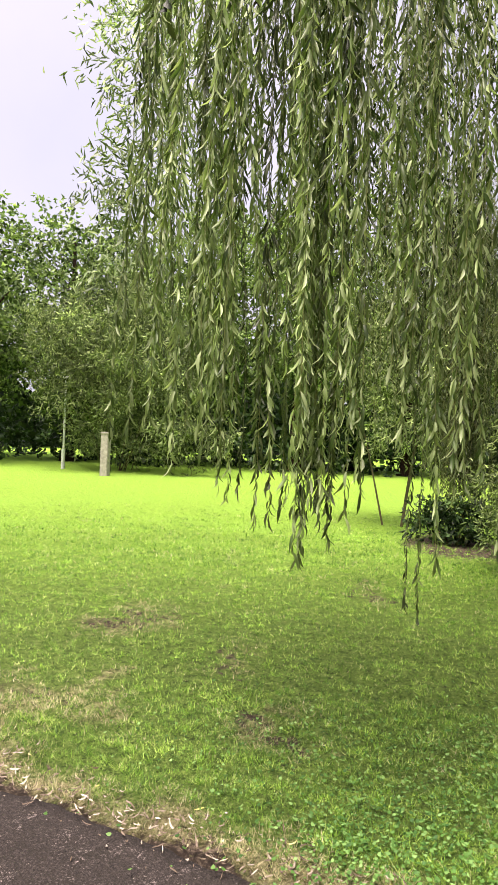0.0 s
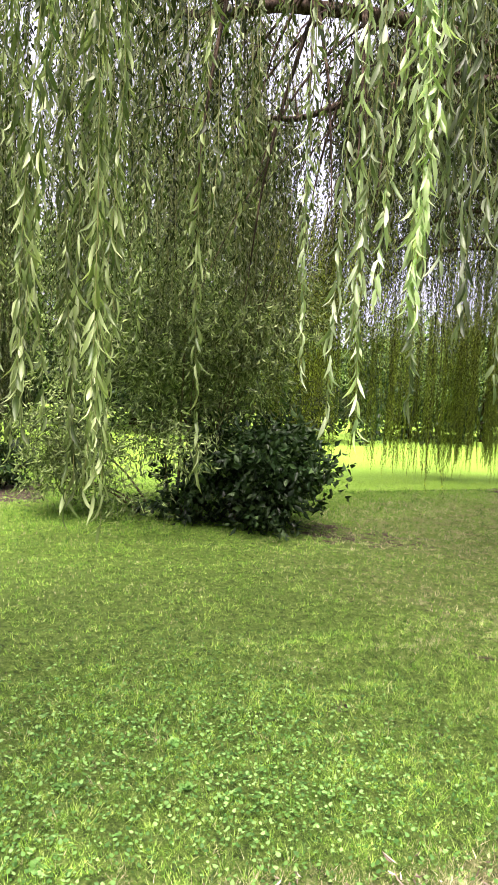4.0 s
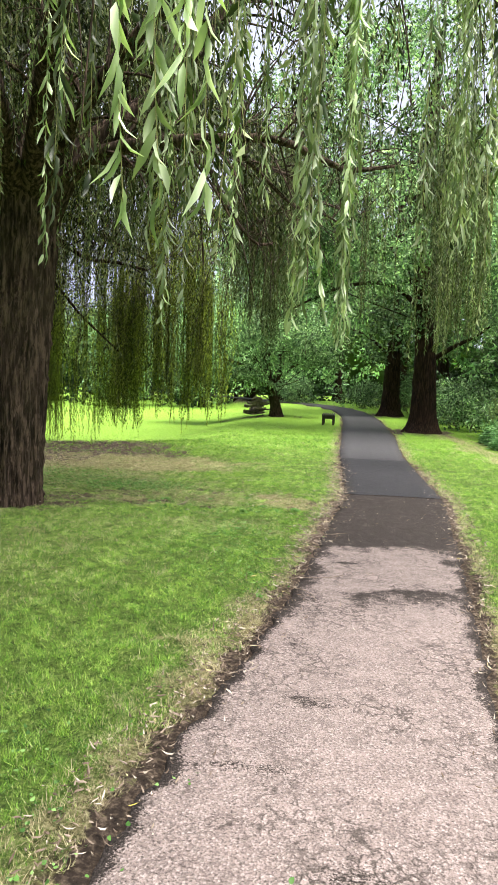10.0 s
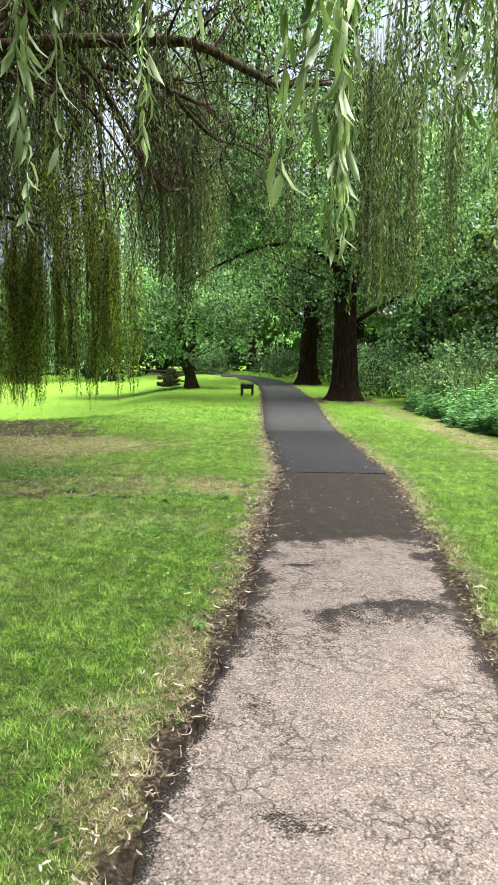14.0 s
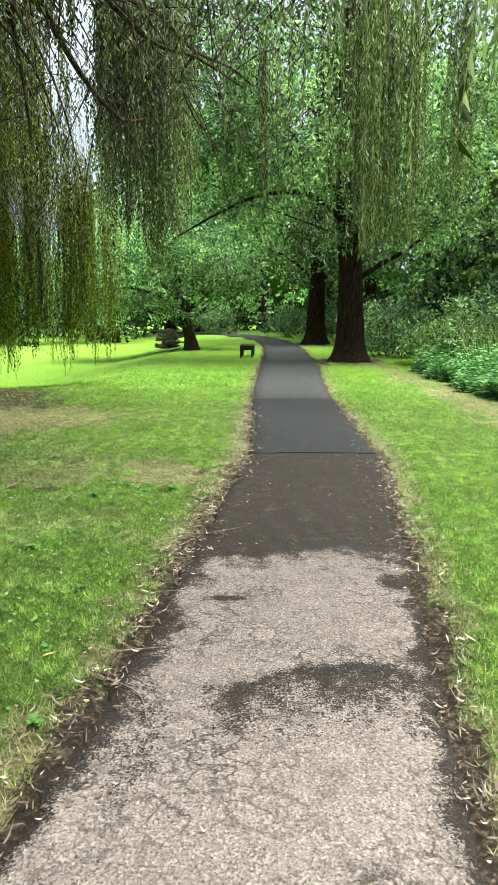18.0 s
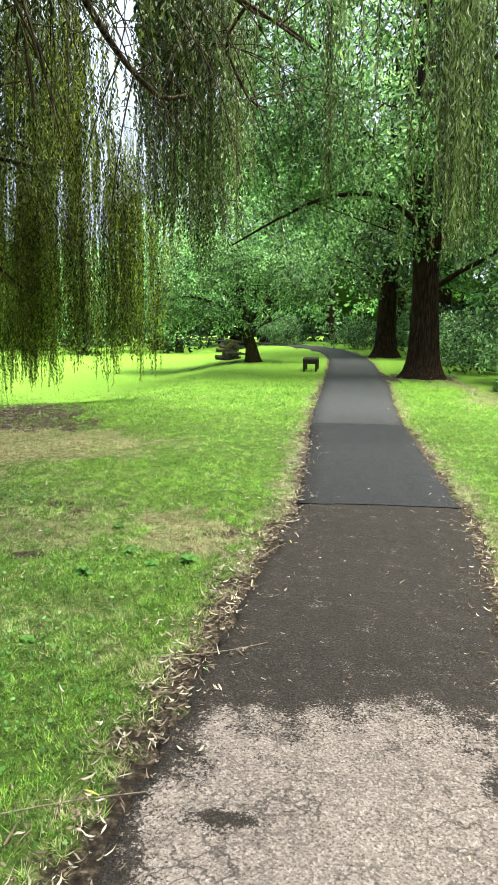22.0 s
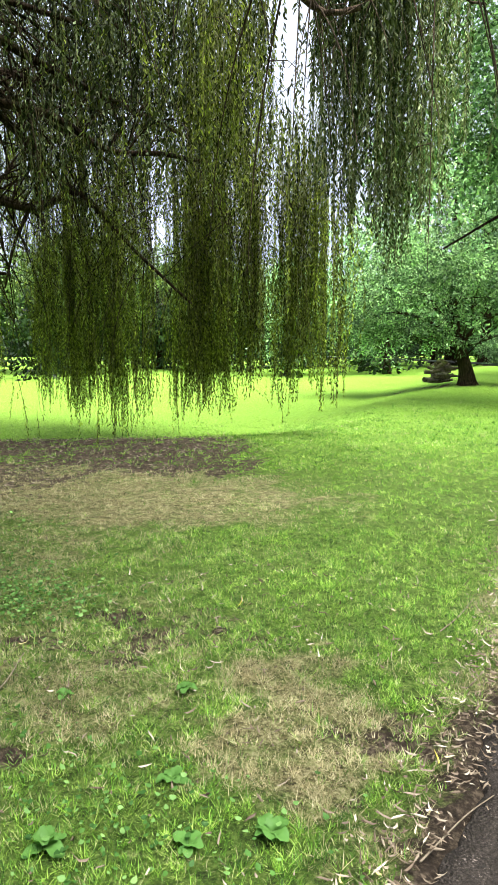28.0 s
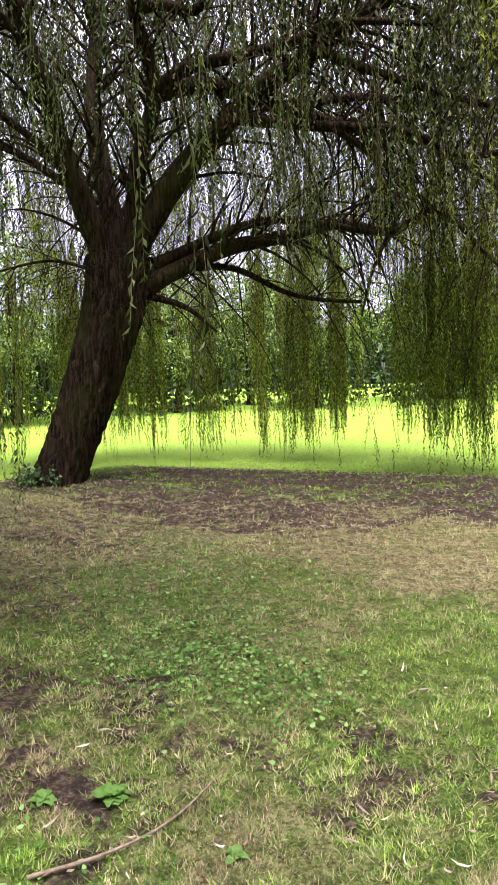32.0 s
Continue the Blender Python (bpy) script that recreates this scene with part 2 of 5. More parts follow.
def tarmac_material(name, low, high, chips, rough, crack):
    m, n, l, p = nodes_of(name)
    pos = place_node(n)
    a = n.new("ShaderNodeAttribute")
    a.attribute_name = "dirt"
    v = n.new("ShaderNodeTexVoronoi")
    v.inputs["Scale"].default_value = 110
    l.new(pos, v.inputs["Vector"])
    grain = noise_node(n, l, 95, 4, 0.75, pos)
    mid = noise_node(n, l, 6, 5, 0.65, pos)
    c = ramp_node(n, l, mid, [(0.3, low), (0.7, high)])
    c = mix_node(n, l, range_node(n, l, v.outputs["Color"], 0.5, 0.9, 0.0, 0.65), c, chips)
    c = mix_node(n, l, range_node(n, l, grain, 0.47, 0.66, 0.0, 0.92), c, tuple(x * 0.22 for x in low))
    d = math_node(n, l, "ADD", a.outputs["Fac"], range_node(n, l, noise_node(n, l, 7, 9, 0.85, pos), 0.3, 0.7, -0.42, 0.46))
    d = math_node(n, l, "ADD", d, range_node(n, l, grain, 0.3, 0.7, -0.34, 0.34))
    grit = ramp_node(n, l, noise_node(n, l, 85, 5, 0.85, pos), [(0.38, (0.004, 0.0035, 0.003)), (0.5, (0.016, 0.012, 0.0105)), (0.62, (0.047, 0.037, 0.033)), (0.76, (0.18, 0.155, 0.14))])
    c = mix_node(n, l, range_node(n, l, d, 0.42, 0.62, 0.0, 0.94), c, grit)
    if crack:
        w = n.new("ShaderNodeTexVoronoi")
        w.feature = "DISTANCE_TO_EDGE"
        w.inputs["Scale"].default_value = 9.0
        off = n.new("ShaderNodeVectorMath")
        nz = n.new("ShaderNodeTexNoise")
        nz.inputs["Scale"].default_value, nz.inputs["Detail"].default_value = 11, 5
        l.new(pos, nz.inputs["Vector"])
        sc = n.new("ShaderNodeVectorMath")
        sc.operation = "SCALE"
        sc.inputs["Scale"].default_value = 0.22
        l.new(nz.outputs["Color"], sc.inputs[0])
        l.new(pos, off.inputs[0])
        l.new(sc.outputs["Vector"], off.inputs[1])
        l.new(off.outputs["Vector"], w.inputs["Vector"])
        gate = range_node(n, l, noise_node(n, l, 1.7, 6, 0.65, pos), 0.42, 0.58)
        line = math_node(n, l, "MULTIPLY", range_node(n, l, w.outputs["Distance"], 0.01, 0.09, 1.0, 0.0), gate)
        c = mix_node(n, l, math_node(n, l, "MULTIPLY", line, crack), c, (0.02, 0.016, 0.013))
    l.new(c, p.inputs["Base Color"])
    p.inputs["Roughness"].default_value = rough
    p.inputs["Specular IOR Level"].default_value = 0.2
    bump_node(n, l, p, math_node(n, l, "ADD", v.outputs["Distance"], grain), 0.8, 0.008)
    return m


M_LAWN = ground_material()
M_OLD = tarmac_material("worn tarmac", (0.16, 0.126, 0.118), (0.265, 0.212, 0.198), (0.43, 0.365, 0.345), 0.85, 0.75)
M_NEW_PALE = tarmac_material("paler smooth tarmac", (0.042, 0.040, 0.045), (0.066, 0.063, 0.069), (0.12, 0.115, 0.12), 0.75, 0.0)
M_NEW = tarmac_material("smooth tarmac", (0.019, 0.018, 0.022), (0.033, 0.031, 0.036), (0.075, 0.072, 0.078), 0.75, 0.0)


def blade_material():
    """Grass: tufts differ in tone, and dry blades stand among green ones."""
    m, n, l, p = nodes_of("grass blade")
    g = n.new("ShaderNodeNewGeometry")
    pos = g.outputs["Position"]
    own = g.outputs["Random Per Island"]
    tu = n.new("ShaderNodeAttribute")
    tu.attribute_name = "tuft"
    f = math_node(n, l, "ADD", math_node(n, l, "MULTIPLY", tu.outputs["Fac"], 0.55), math_node(n, l, "MULTIPLY", own, 0.45))
    green = ramp_node(n, l, f, [(0.20, (0.024, 0.070, 0.008)), (0.42, (0.112, 0.270, 0.022)), (0.60, (0.265, 0.49, 0.050)), (0.82, (0.50, 0.68, 0.15))])
    dry = ramp_node(n, l, f, [(0.1, (0.16, 0.125, 0.065)), (0.5, (0.40, 0.345, 0.19)), (0.9, (0.66, 0.59, 0.38))])
    a = n.new("ShaderNodeAttribute")
    a.attribute_name = "dry"
    k = math_node(n, l, "ADD", a.outputs["Fac"], range_node(n, l, noise_node(n, l, 2.0, 5, 0.7, pos), 0.5, 0.75, 0.0, 0.35))
    k = range_node(n, l, math_node(n, l, "ADD", k, range_node(n, l, own, 0, 1, -0.62, 0.40)), 0.30, 0.55)
    wide = range_node(n, l, noise_node(n, l, 0.9, 4, 0.6, pos), 0.35, 0.65, 0.8, 1.2)
    c = mix_node(n, l, k, green, dry)
    s = n.new("ShaderNodeVectorMath")
    s.operation = "SCALE"
    l.new(c, s.inputs[0])
    l.new(wide, s.inputs["Scale"])
    l.new(s.outputs["Vector"], p.inputs["Base Color"])
    p.inputs["Roughness"].default_value = 0.5
    p.inputs["Specular IOR Level"].default_value = 0.35
    t = n.new("ShaderNodeBsdfTranslucent")
    l.new(s.outputs["Vector"], t.inputs["Color"])
    x = n.new("ShaderNodeMixShader")
    x.inputs["Fac"].default_value = 0.36
    l.new(p.outputs["BSDF"], x.inputs[1])
    l.new(t.outputs["BSDF"], x.inputs[2])
    l.new(x.outputs["Shader"], n["Material Output"].inputs["Surface"])
    return m


M_BLADE = blade_material()


def litter_material(name, tones):
    m, n, l, p = nodes_of(name)
    g = n.new("ShaderNodeNewGeometry")
    l.new(ramp_node(n, l, g.outputs["Random Per Island"], tones), p.inputs["Base Color"])
    p.inputs["Roughness"].default_value = 0.7
    return m


M_LITTER = litter_material("dry leaf litter", [(0.0, (0.07, 0.045, 0.028)), (0.4, (0.13, 0.09, 0.062)), (0.75, (0.23, 0.18, 0.135)), (0.97, (0.46, 0.40, 0.33)), (1.0, (0.5, 0.42, 0.05))])
M_ROT = litter_material("rotting leaf litter", [(0.0, (0.025, 0.016, 0.011)), (0.5, (0.085, 0.058, 0.042)), (0.85, (0.20, 0.15, 0.11)), (1.0, (0.42, 0.35, 0.28))])


# ---- mesh helpers ----
def mesh_of(name, verts, tris, material, smooth=False, *attrs):
    """A mesh from arrays of places and triangles; attrs: names and one value a vertex."""
    me = bpy.data.meshes.new(name)
    verts, tris = np.asarray(verts, np.float32), np.asarray(tris, np.int32)
    k = tris.shape[1]
    me.vertices.add(len(verts))
    me.vertices.foreach_set("co", verts.ravel())
    me.loops.add(tris.size)
    me.loops.foreach_set("vertex_index", tris.ravel())
    me.polygons.add(len(tris))
    me.polygons.foreach_set("loop_start", np.arange(0, tris.size, k, dtype=np.int32))
    me.polygons.foreach_set("loop_total", np.full(len(tris), k, np.int32))
    for key, values in attrs:
        at = me.attributes.new(key, "FLOAT", "POINT")
        at.data.foreach_set("value", np.asarray(values, np.float32))
    me.update(calc_edges=True)
    if smooth:
        me.polygons.foreach_set("use_smooth", np.ones(len(tris), bool))
    me.materials.append(material)
    return me


def part(name, me, parent, label="", kind=""):
    ob = new(name, me)
    ob.parent = parent
    return tagged(ob, label, kind=kind)


def thing(name, at, label, category, group="", kind=""):
    e = new(name)
    e.location = at
    return tagged(e, label, category, group, kind)


def bm_mesh(name, bm, material, smooth=False):
    me = bpy.data.meshes.new(name)
    bm.to_mesh(me)
    bm.free()
    if smooth:
        for p in me.polygons:
            p.use_smooth = True
    me.materials.append(material)
    return me


def spline(pts, step=0.25):
    """Catmull-Rom through points."""
    P = np.asarray(pts, float)
    P = np.vstack([2 * P[0] - P[1], P, 2 * P[-1] - P[-2]])
    out = []
    for i in range(1, len(P) - 2):
        n = max(2, int(np.linalg.norm(P[i + 1] - P[i]) / step))
        for t in np.arange(n) / n:
            a, b, c, d = P[i - 1], P[i], P[i + 1], P[i + 2]
            out.append(0.5 * (2 * b + (c - a) * t + (2 * a - 5 * b + 4 * c - d) * t * t + (3 * b - a - 3 * c + d) * t ** 3))
    out.append(P[-2])
    return np.array(out)


def tube(pts, r0, r1, sides=8, rough=0.0, seed=0, flare=0.0, power=1.0):
    """A tapered limb along points: vertices and quads as triangles."""
    P = np.asarray(pts, float)
    n = len(P)
    d = np.gradient(P, axis=0)
    d /= np.linalg.norm(d, axis=1)[:, None] + 1e-9
    ref = np.array([1.0, 0.13, 0.05])
    u = np.cross(d, ref)
    u /= np.linalg.norm(u, axis=1)[:, None] + 1e-9
    w = np.cross(d, u)
    rng = np.random.default_rng(seed)
    s = np.linspace(0, 1, n)
    r = r0 + (r1 - r0) * s ** power
    if flare:
        r = r + flare * np.exp(-np.linalg.norm(P - P[0], axis=1) / 0.28)
    a = np.linspace(0, 2 * np.pi, sides, endpoint=False)
    rr = r[:, None] * np.ones((1, sides))
    if rough:
        k1, k2 = rng.uniform(0, 6.3, 2)
        ridges = np.abs(np.sin(8.5 * a + 1.3 * np.sin(2.1 * P[:, 2:3] + k1) + 0.5 * np.sin(5.3 * P[:, 2:3] + k2)))
        rr = rr * (1 + rough * 1.6 * (ridges - 0.6) * (sides > 20) + rough * (0.5 * np.sin(5 * a + k1 + 1.5 * s[:, None] * 3) + 0.35 * np.sin(11 * a + k2 - 4 * s[:, None]) + 0.45 * rng.normal(size=rr.shape)))
    V = P[:, None, :] + rr[:, :, None] * (np.cos(a)[None, :, None] * u[:, None, :] + np.sin(a)[None, :, None] * w[:, None, :])
    i, j = np.meshgrid(np.arange(n - 1), np.arange(sides), indexing="ij")
    q = np.stack([i * sides + j, i * sides + (j + 1) % sides, (i + 1) * sides + (j + 1) % sides, (i + 1) * sides + j], -1).reshape(-1, 4)
    T = np.vstack([q[:, [0, 1, 2]], q[:, [0, 2, 3]]])
    return V.reshape(-1, 3), T


def joined(pieces):
    vs, ts, k = [], [], 0
    for v, t in pieces:
        vs.append(v)
        ts.append(np.asarray(t) + k)
        k += len(v)
    return np.vstack(vs), np.vstack(ts)


def leaf_mesh(base, way, side, length, width, fine=False, fold=0.25, curl=0.25):
    """Many leaves: base places, unit directions, unit sideways vectors, lengths and widths."""
    n = len(base)
    nor = np.cross(way, side)
    L, W = length[:, None], width[:, None]
    if not fine:
        mid = base + way * L * 0.42 + nor * L * 0.06
        v = np.stack([base, mid + side * W / 2 + nor * W * fold, base + way * L - nor * L * curl * 0.4, mid - side * W / 2 + nor * W * fold], 1)
        t = np.array([[0, 1, 2], [0, 2, 3]])
    else:
        m1 = base + way * L * 0.25 + nor * L * 0.03
        m2 = base + way * L * 0.62 - nor * L * curl * 0.15
        tip = base + way * L - nor * L * curl
        v = np.stack([base, m1 + side * W * 0.42 + nor * W * fold, m1, m1 - side * W * 0.42 + nor * W * fold,
                      m2 + side * W * 0.45 + nor * W * fold, m2, m2 - side * W * 0.45 + nor * W * fold, tip], 1)
        t = np.array([[0, 1, 2], [0, 2, 3], [1, 4, 5], [1, 5, 2], [2, 5, 6], [2, 6, 3], [4, 7, 5], [5, 7, 6]])
    k = v.shape[1]
    return v.reshape(-1, 3), (t[None] + (np.arange(n) * k)[:, None, None]).reshape(-1, 3)


def unit(v):
    return v / (np.linalg.norm(v, axis=-1, keepdims=True) + 1e-9)


def strands(tops, lengths, rng, gap=0.045, leaf=0.095, width=0.014, fine=False, sway=0.06, bare=0.12):
    """Hanging willow shoots: thin stems with narrow leaves all the way down. Returns leaves, stems and the leaves' tones."""
    N = len(tops)
    ph, am = rng.uniform(0, 6.3, (N, 2)), rng.normal(0, sway, (N, 2))
    cnt = np.maximum(3, (lengths / gap).astype(int))
    idx = np.repeat(np.arange(N), cnt)
    first = np.repeat(np.cumsum(cnt) - cnt, cnt)
    s = (np.arange(len(idx)) - first + rng.uniform(0, 1, len(idx))) / np.repeat(cnt, cnt)
    s = bare + (1 - bare) * s

    def along(i, s):
        off = np.stack([am[i, k] * np.sin(ph[i, k] + s * (2.2 + lengths[i] * 0.6)) * s ** 0.5 for k in (0, 1)], 1)
        return np.column_stack([tops[i, 0] + off[:, 0], tops[i, 1] + off[:, 1], tops[i, 2] - s * lengths[i]])

    base = along(idx, s)
    ang = rng.uniform(0, 2 * np.pi, len(idx))
    out = rng.uniform(0.12, 0.6, len(idx)) if fine else rng.uniform(0.2, 1.0, len(idx))
    way = unit(np.column_stack([np.cos(ang) * out, np.sin(ang) * out, -np.ones(len(idx))]))
    shade = np.clip(1 + 0.6 * waves(tops[:, 0], tops[:, 1], 0.45, 201) + 0.25 * waves(tops[:, 0], tops[:, 1], 1.6, 202) + rng.normal(0, 0.16, N), 0.3, 2.1)
    side = unit(np.cross(way, rng.normal(size=way.shape)))
    size = leaf * rng.uniform(0.6, 1.25, len(idx)) * (1 - 0.35 * s)
    wide = width * rng.uniform(0.7, 1.3, len(idx))
    lv = leaf_mesh(base, way, side, size, wide, fine)
    m = 4 if not fine else 14
    ss = np.linspace(0, 1, m)
    P = along(np.repeat(np.arange(N), m), np.tile(ss, N)).reshape(N, m, 3)
    r = (0.0024 if not fine else 0.0022) * np.linspace(1.2, 0.5, m)
    a = np.arange(3) * 2.094
    ring = np.stack([np.cos(a), np.sin(a), 0 * a], 1)
    V = (P[:, :, None, :] + r[None, :, None, None] * ring[None, None]).reshape(-1, 3)
    i, j = np.meshgrid(np.arange(m - 1), np.arange(3), indexing="ij")
    q = np.stack([i * 3 + j, i * 3 + (j + 1) % 3, (i + 1) * 3 + (j + 1) % 3, (i + 1) * 3 + j], -1).reshape(-1, 4)
    T = (q[None] + (np.arange(N) * m * 3)[:, None, None]).reshape(-1, 4)
    return lv, (V, np.vstack([T[:, [0, 1, 2]], T[:, [0, 2, 3]]])), np.repeat(shade[idx], len(lv[0]) // len(idx))


def clump_leaves(blobs, per, rng, leaf=0.14, width=0.09, up=0.5, hollow=0.55, flat=0.75):
    """Leaves round blobs (x, y, z, radius), thinner inside; each blob breaks up into small sprays with a tone of their own. Returns places, triangles, tones."""
    B = np.asarray(blobs, float)
    cnt = np.maximum(3, (per * B[:, 3] ** 2 / 9).astype(int))
    i = np.repeat(np.arange(len(B)), cnt)
    d = unit(rng.normal(size=(len(i), 3)))
    rad = B[i, 3] * rng.uniform(hollow ** 3, 1.15, len(i)) ** (1 / 3)
    c = B[i, :3] + d * rad[:, None] * np.array([1, 1, flat])
    tone = np.clip(1 + 0.3 * rng.normal(size=len(B))[i] + 0.22 * rng.normal(size=len(i)), 0.45, 1.75)
    k = 9
    j = np.repeat(np.arange(len(i)), k)
    n = len(j)
    run = unit(d + rng.normal(0, 0.5, d.shape) + np.array([0, 0, -0.25]))
    p = c[j] + run[j] * (rng.uniform(-1, 1, n) * leaf * 1.9)[:, None] + rng.normal(0, leaf * 0.42, (n, 3)) * np.array([1, 1, 0.55])
    way = unit(run[j] * 0.8 + rng.normal(size=(n, 3)) * 0.6 + np.array([0, 0, -0.3]))
    nor = unit(rng.normal(size=(n, 3)) * 0.6 + np.array([0, 0, up + 0.2]))
    side = unit(np.cross(way, nor))
    v, t = leaf_mesh(p, way, side, leaf * rng.uniform(0.6, 1.3, n), width * rng.uniform(0.7, 1.2, n), False, 0.2, 0.3)
    return v, t, np.repeat(tone[j], 4)


# ---- plan: the path's edges, soil ----
PY = np.array([-60.0, -9.0, -4.0, -2.1, -0.5, 2.0, 2.85, 3.5, 4.4, 5.0, 5.9, 6.9, 7.8, 8.5, 9.2, 10.1, 12.5, 16.0, 22.0, 30.0, 36.0, 42.0, 48.0, 54.0, 62.0, 90.0])
PL = np.array([-17.0, -5.4, -3.6, -2.9, -2.4, -1.84, -1.72, -1.57, -1.40, -1.31, -1.17, -1.06, -0.97, -0.87, -0.77, -0.66, -0.60, -0.53, -0.25, 0.12, 0.25, 0.0, -1.0, -3.4, -8.9, -39.4])
PR = np.array([-15.3, -3.8, -2.1, -1.45, -0.95, -0.40, -0.28, -0.19, -0.05, 0.03, 0.17, 0.33, 0.42, 0.52, 0.63, 0.73, 0.79, 0.88, 1.38, 1.75, 1.9, 1.75, 0.9, -1.2, -6.4, -36.4])


def path_left(y):
    return np.interp(y, PY, PL)


def path_right(y):
    return np.interp(y, PY, PR)


def waves(x, y, scale, seed):
    """Smooth pseudo-noise between about -1 and 1."""
    r = np.random.default_rng(seed)
    out = 0
    for _ in range(7):
        a, f, p = r.uniform(0, 6.3), r.uniform(0.6, 1.9) / scale, r.uniform(0, 6.3)
        out = out + np.sin((x * np.cos(a) + y * np.sin(a)) * f * 6.28 + p)
    return out / 3.6


# bare or thin patches: x, y, radius along x and y, strength
PATCHES = [(-8.4, 12.8, 3.2, 1.6, 0.8), (-9.5, 15.2, 3.2, 2.4, 1.0), (-6.6, 15.6, 2.6, 1.6, 0.9), (-11.0, 12.0, 1.3, 1.1, 0.8), (-4.75, 8.4, 1.2, 0.7, 0.7), (-6.4, 9.4, 1.8, 0.7, 0.45), (-5.4, 14.4, 2.0, 0.9, 0.85),
           (-8.0, 10.6, 2.2, 0.8, 0.5), (-3.8, -0.7, 0.28, 0.22, 0.45), (-8.0, -0.3, 0.5, 0.3, 0.4), (-6.1, -2.4, 0.5, 0.3, 0.45), (-5.1, -1.3, 0.3, 0.2, 0.45), (-4.0, -2.3, 0.3, 0.25, 0.35),
           (-3.4, 2.3, 0.2, 0.15, 0.5), (-3.4, 3.75, 0.25, 0.2, 0.4), (-2.45, 9.8, 0.35, 0.25, 0.7), (-2.1, 10.1, 0.25, 0.2, 0.5), (-3.1, 8.75, 0.5, 0.3, 0.65), (-3.7, 9.3, 0.5, 0.3, 0.6),
           (-2.9, 9.35, 0.3, 0.25, 0.5), (-8.3, 5.0, 1.0, 0.6, 0.6), (-12.6, 1.2, 1.6, 0.9, 0.85), (2.2, 25.2, 1.6, 1.4, 0.85), (1.9, 37.5, 1.6, 1.4, 0.8), (-3.4, 31.0, 3.2, 1.1, 0.85), (-1.0, 9.35, 0.22, 0.3, 0.7),
           (-4.24, 9.05, 0.45, 0.3, 0.75), (-3.72, 9.2, 0.5, 0.22, 0.65), (-2.72, 8.72, 0.35, 0.25, 0.65), (-2.67, 9.62, 0.22, 0.18, 0.6), (-2.37, 9.72, 0.2, 0.12, 0.55), (-7.7, 5.7, 0.7, 0.4, 0.5), (-5.2, 6.5, 0.6, 0.4, 0.5), (-3.8, 3.45, 0.2, 0.15, 0.45)]


def soil_at(x, y):
    s = np.zeros_like(x)
    x0, y0 = x, y
    x, y = x + 0.22 * waves(x, y, 0.9, 91) + 0.13 * waves(x, y, 0.3, 92), y + 0.22 * waves(x, y, 1.0, 93) + 0.13 * waves(x, y, 0.27, 94)
    for px, py, rx, ry, k in PATCHES:
        d = ((x - px) / rx) ** 2 + ((y - py) / ry) ** 2
        s = np.maximum(s, k * np.clip(1.45 - d, 0, 1))
    s = s * (1 + 0.45 * waves(x, y, 0.5, 71) + 0.35 * waves(x, y, 0.17, 72))
    x, y = x0, y0
    dl = path_left(y) - x
    dr = x - path_right(y)
    wob = 0.06 * waves(x, y, 0.6, 3) + 0.04 * waves(x, y, 0.21, 4)
    edge = np.maximum(dl, dr) + wob
    s = np.maximum(s, np.clip(1.25 - edge / np.where((y > 4.6) & (y < 10), 0.19, 0.11), 0, 1) * 0.95)
    return s


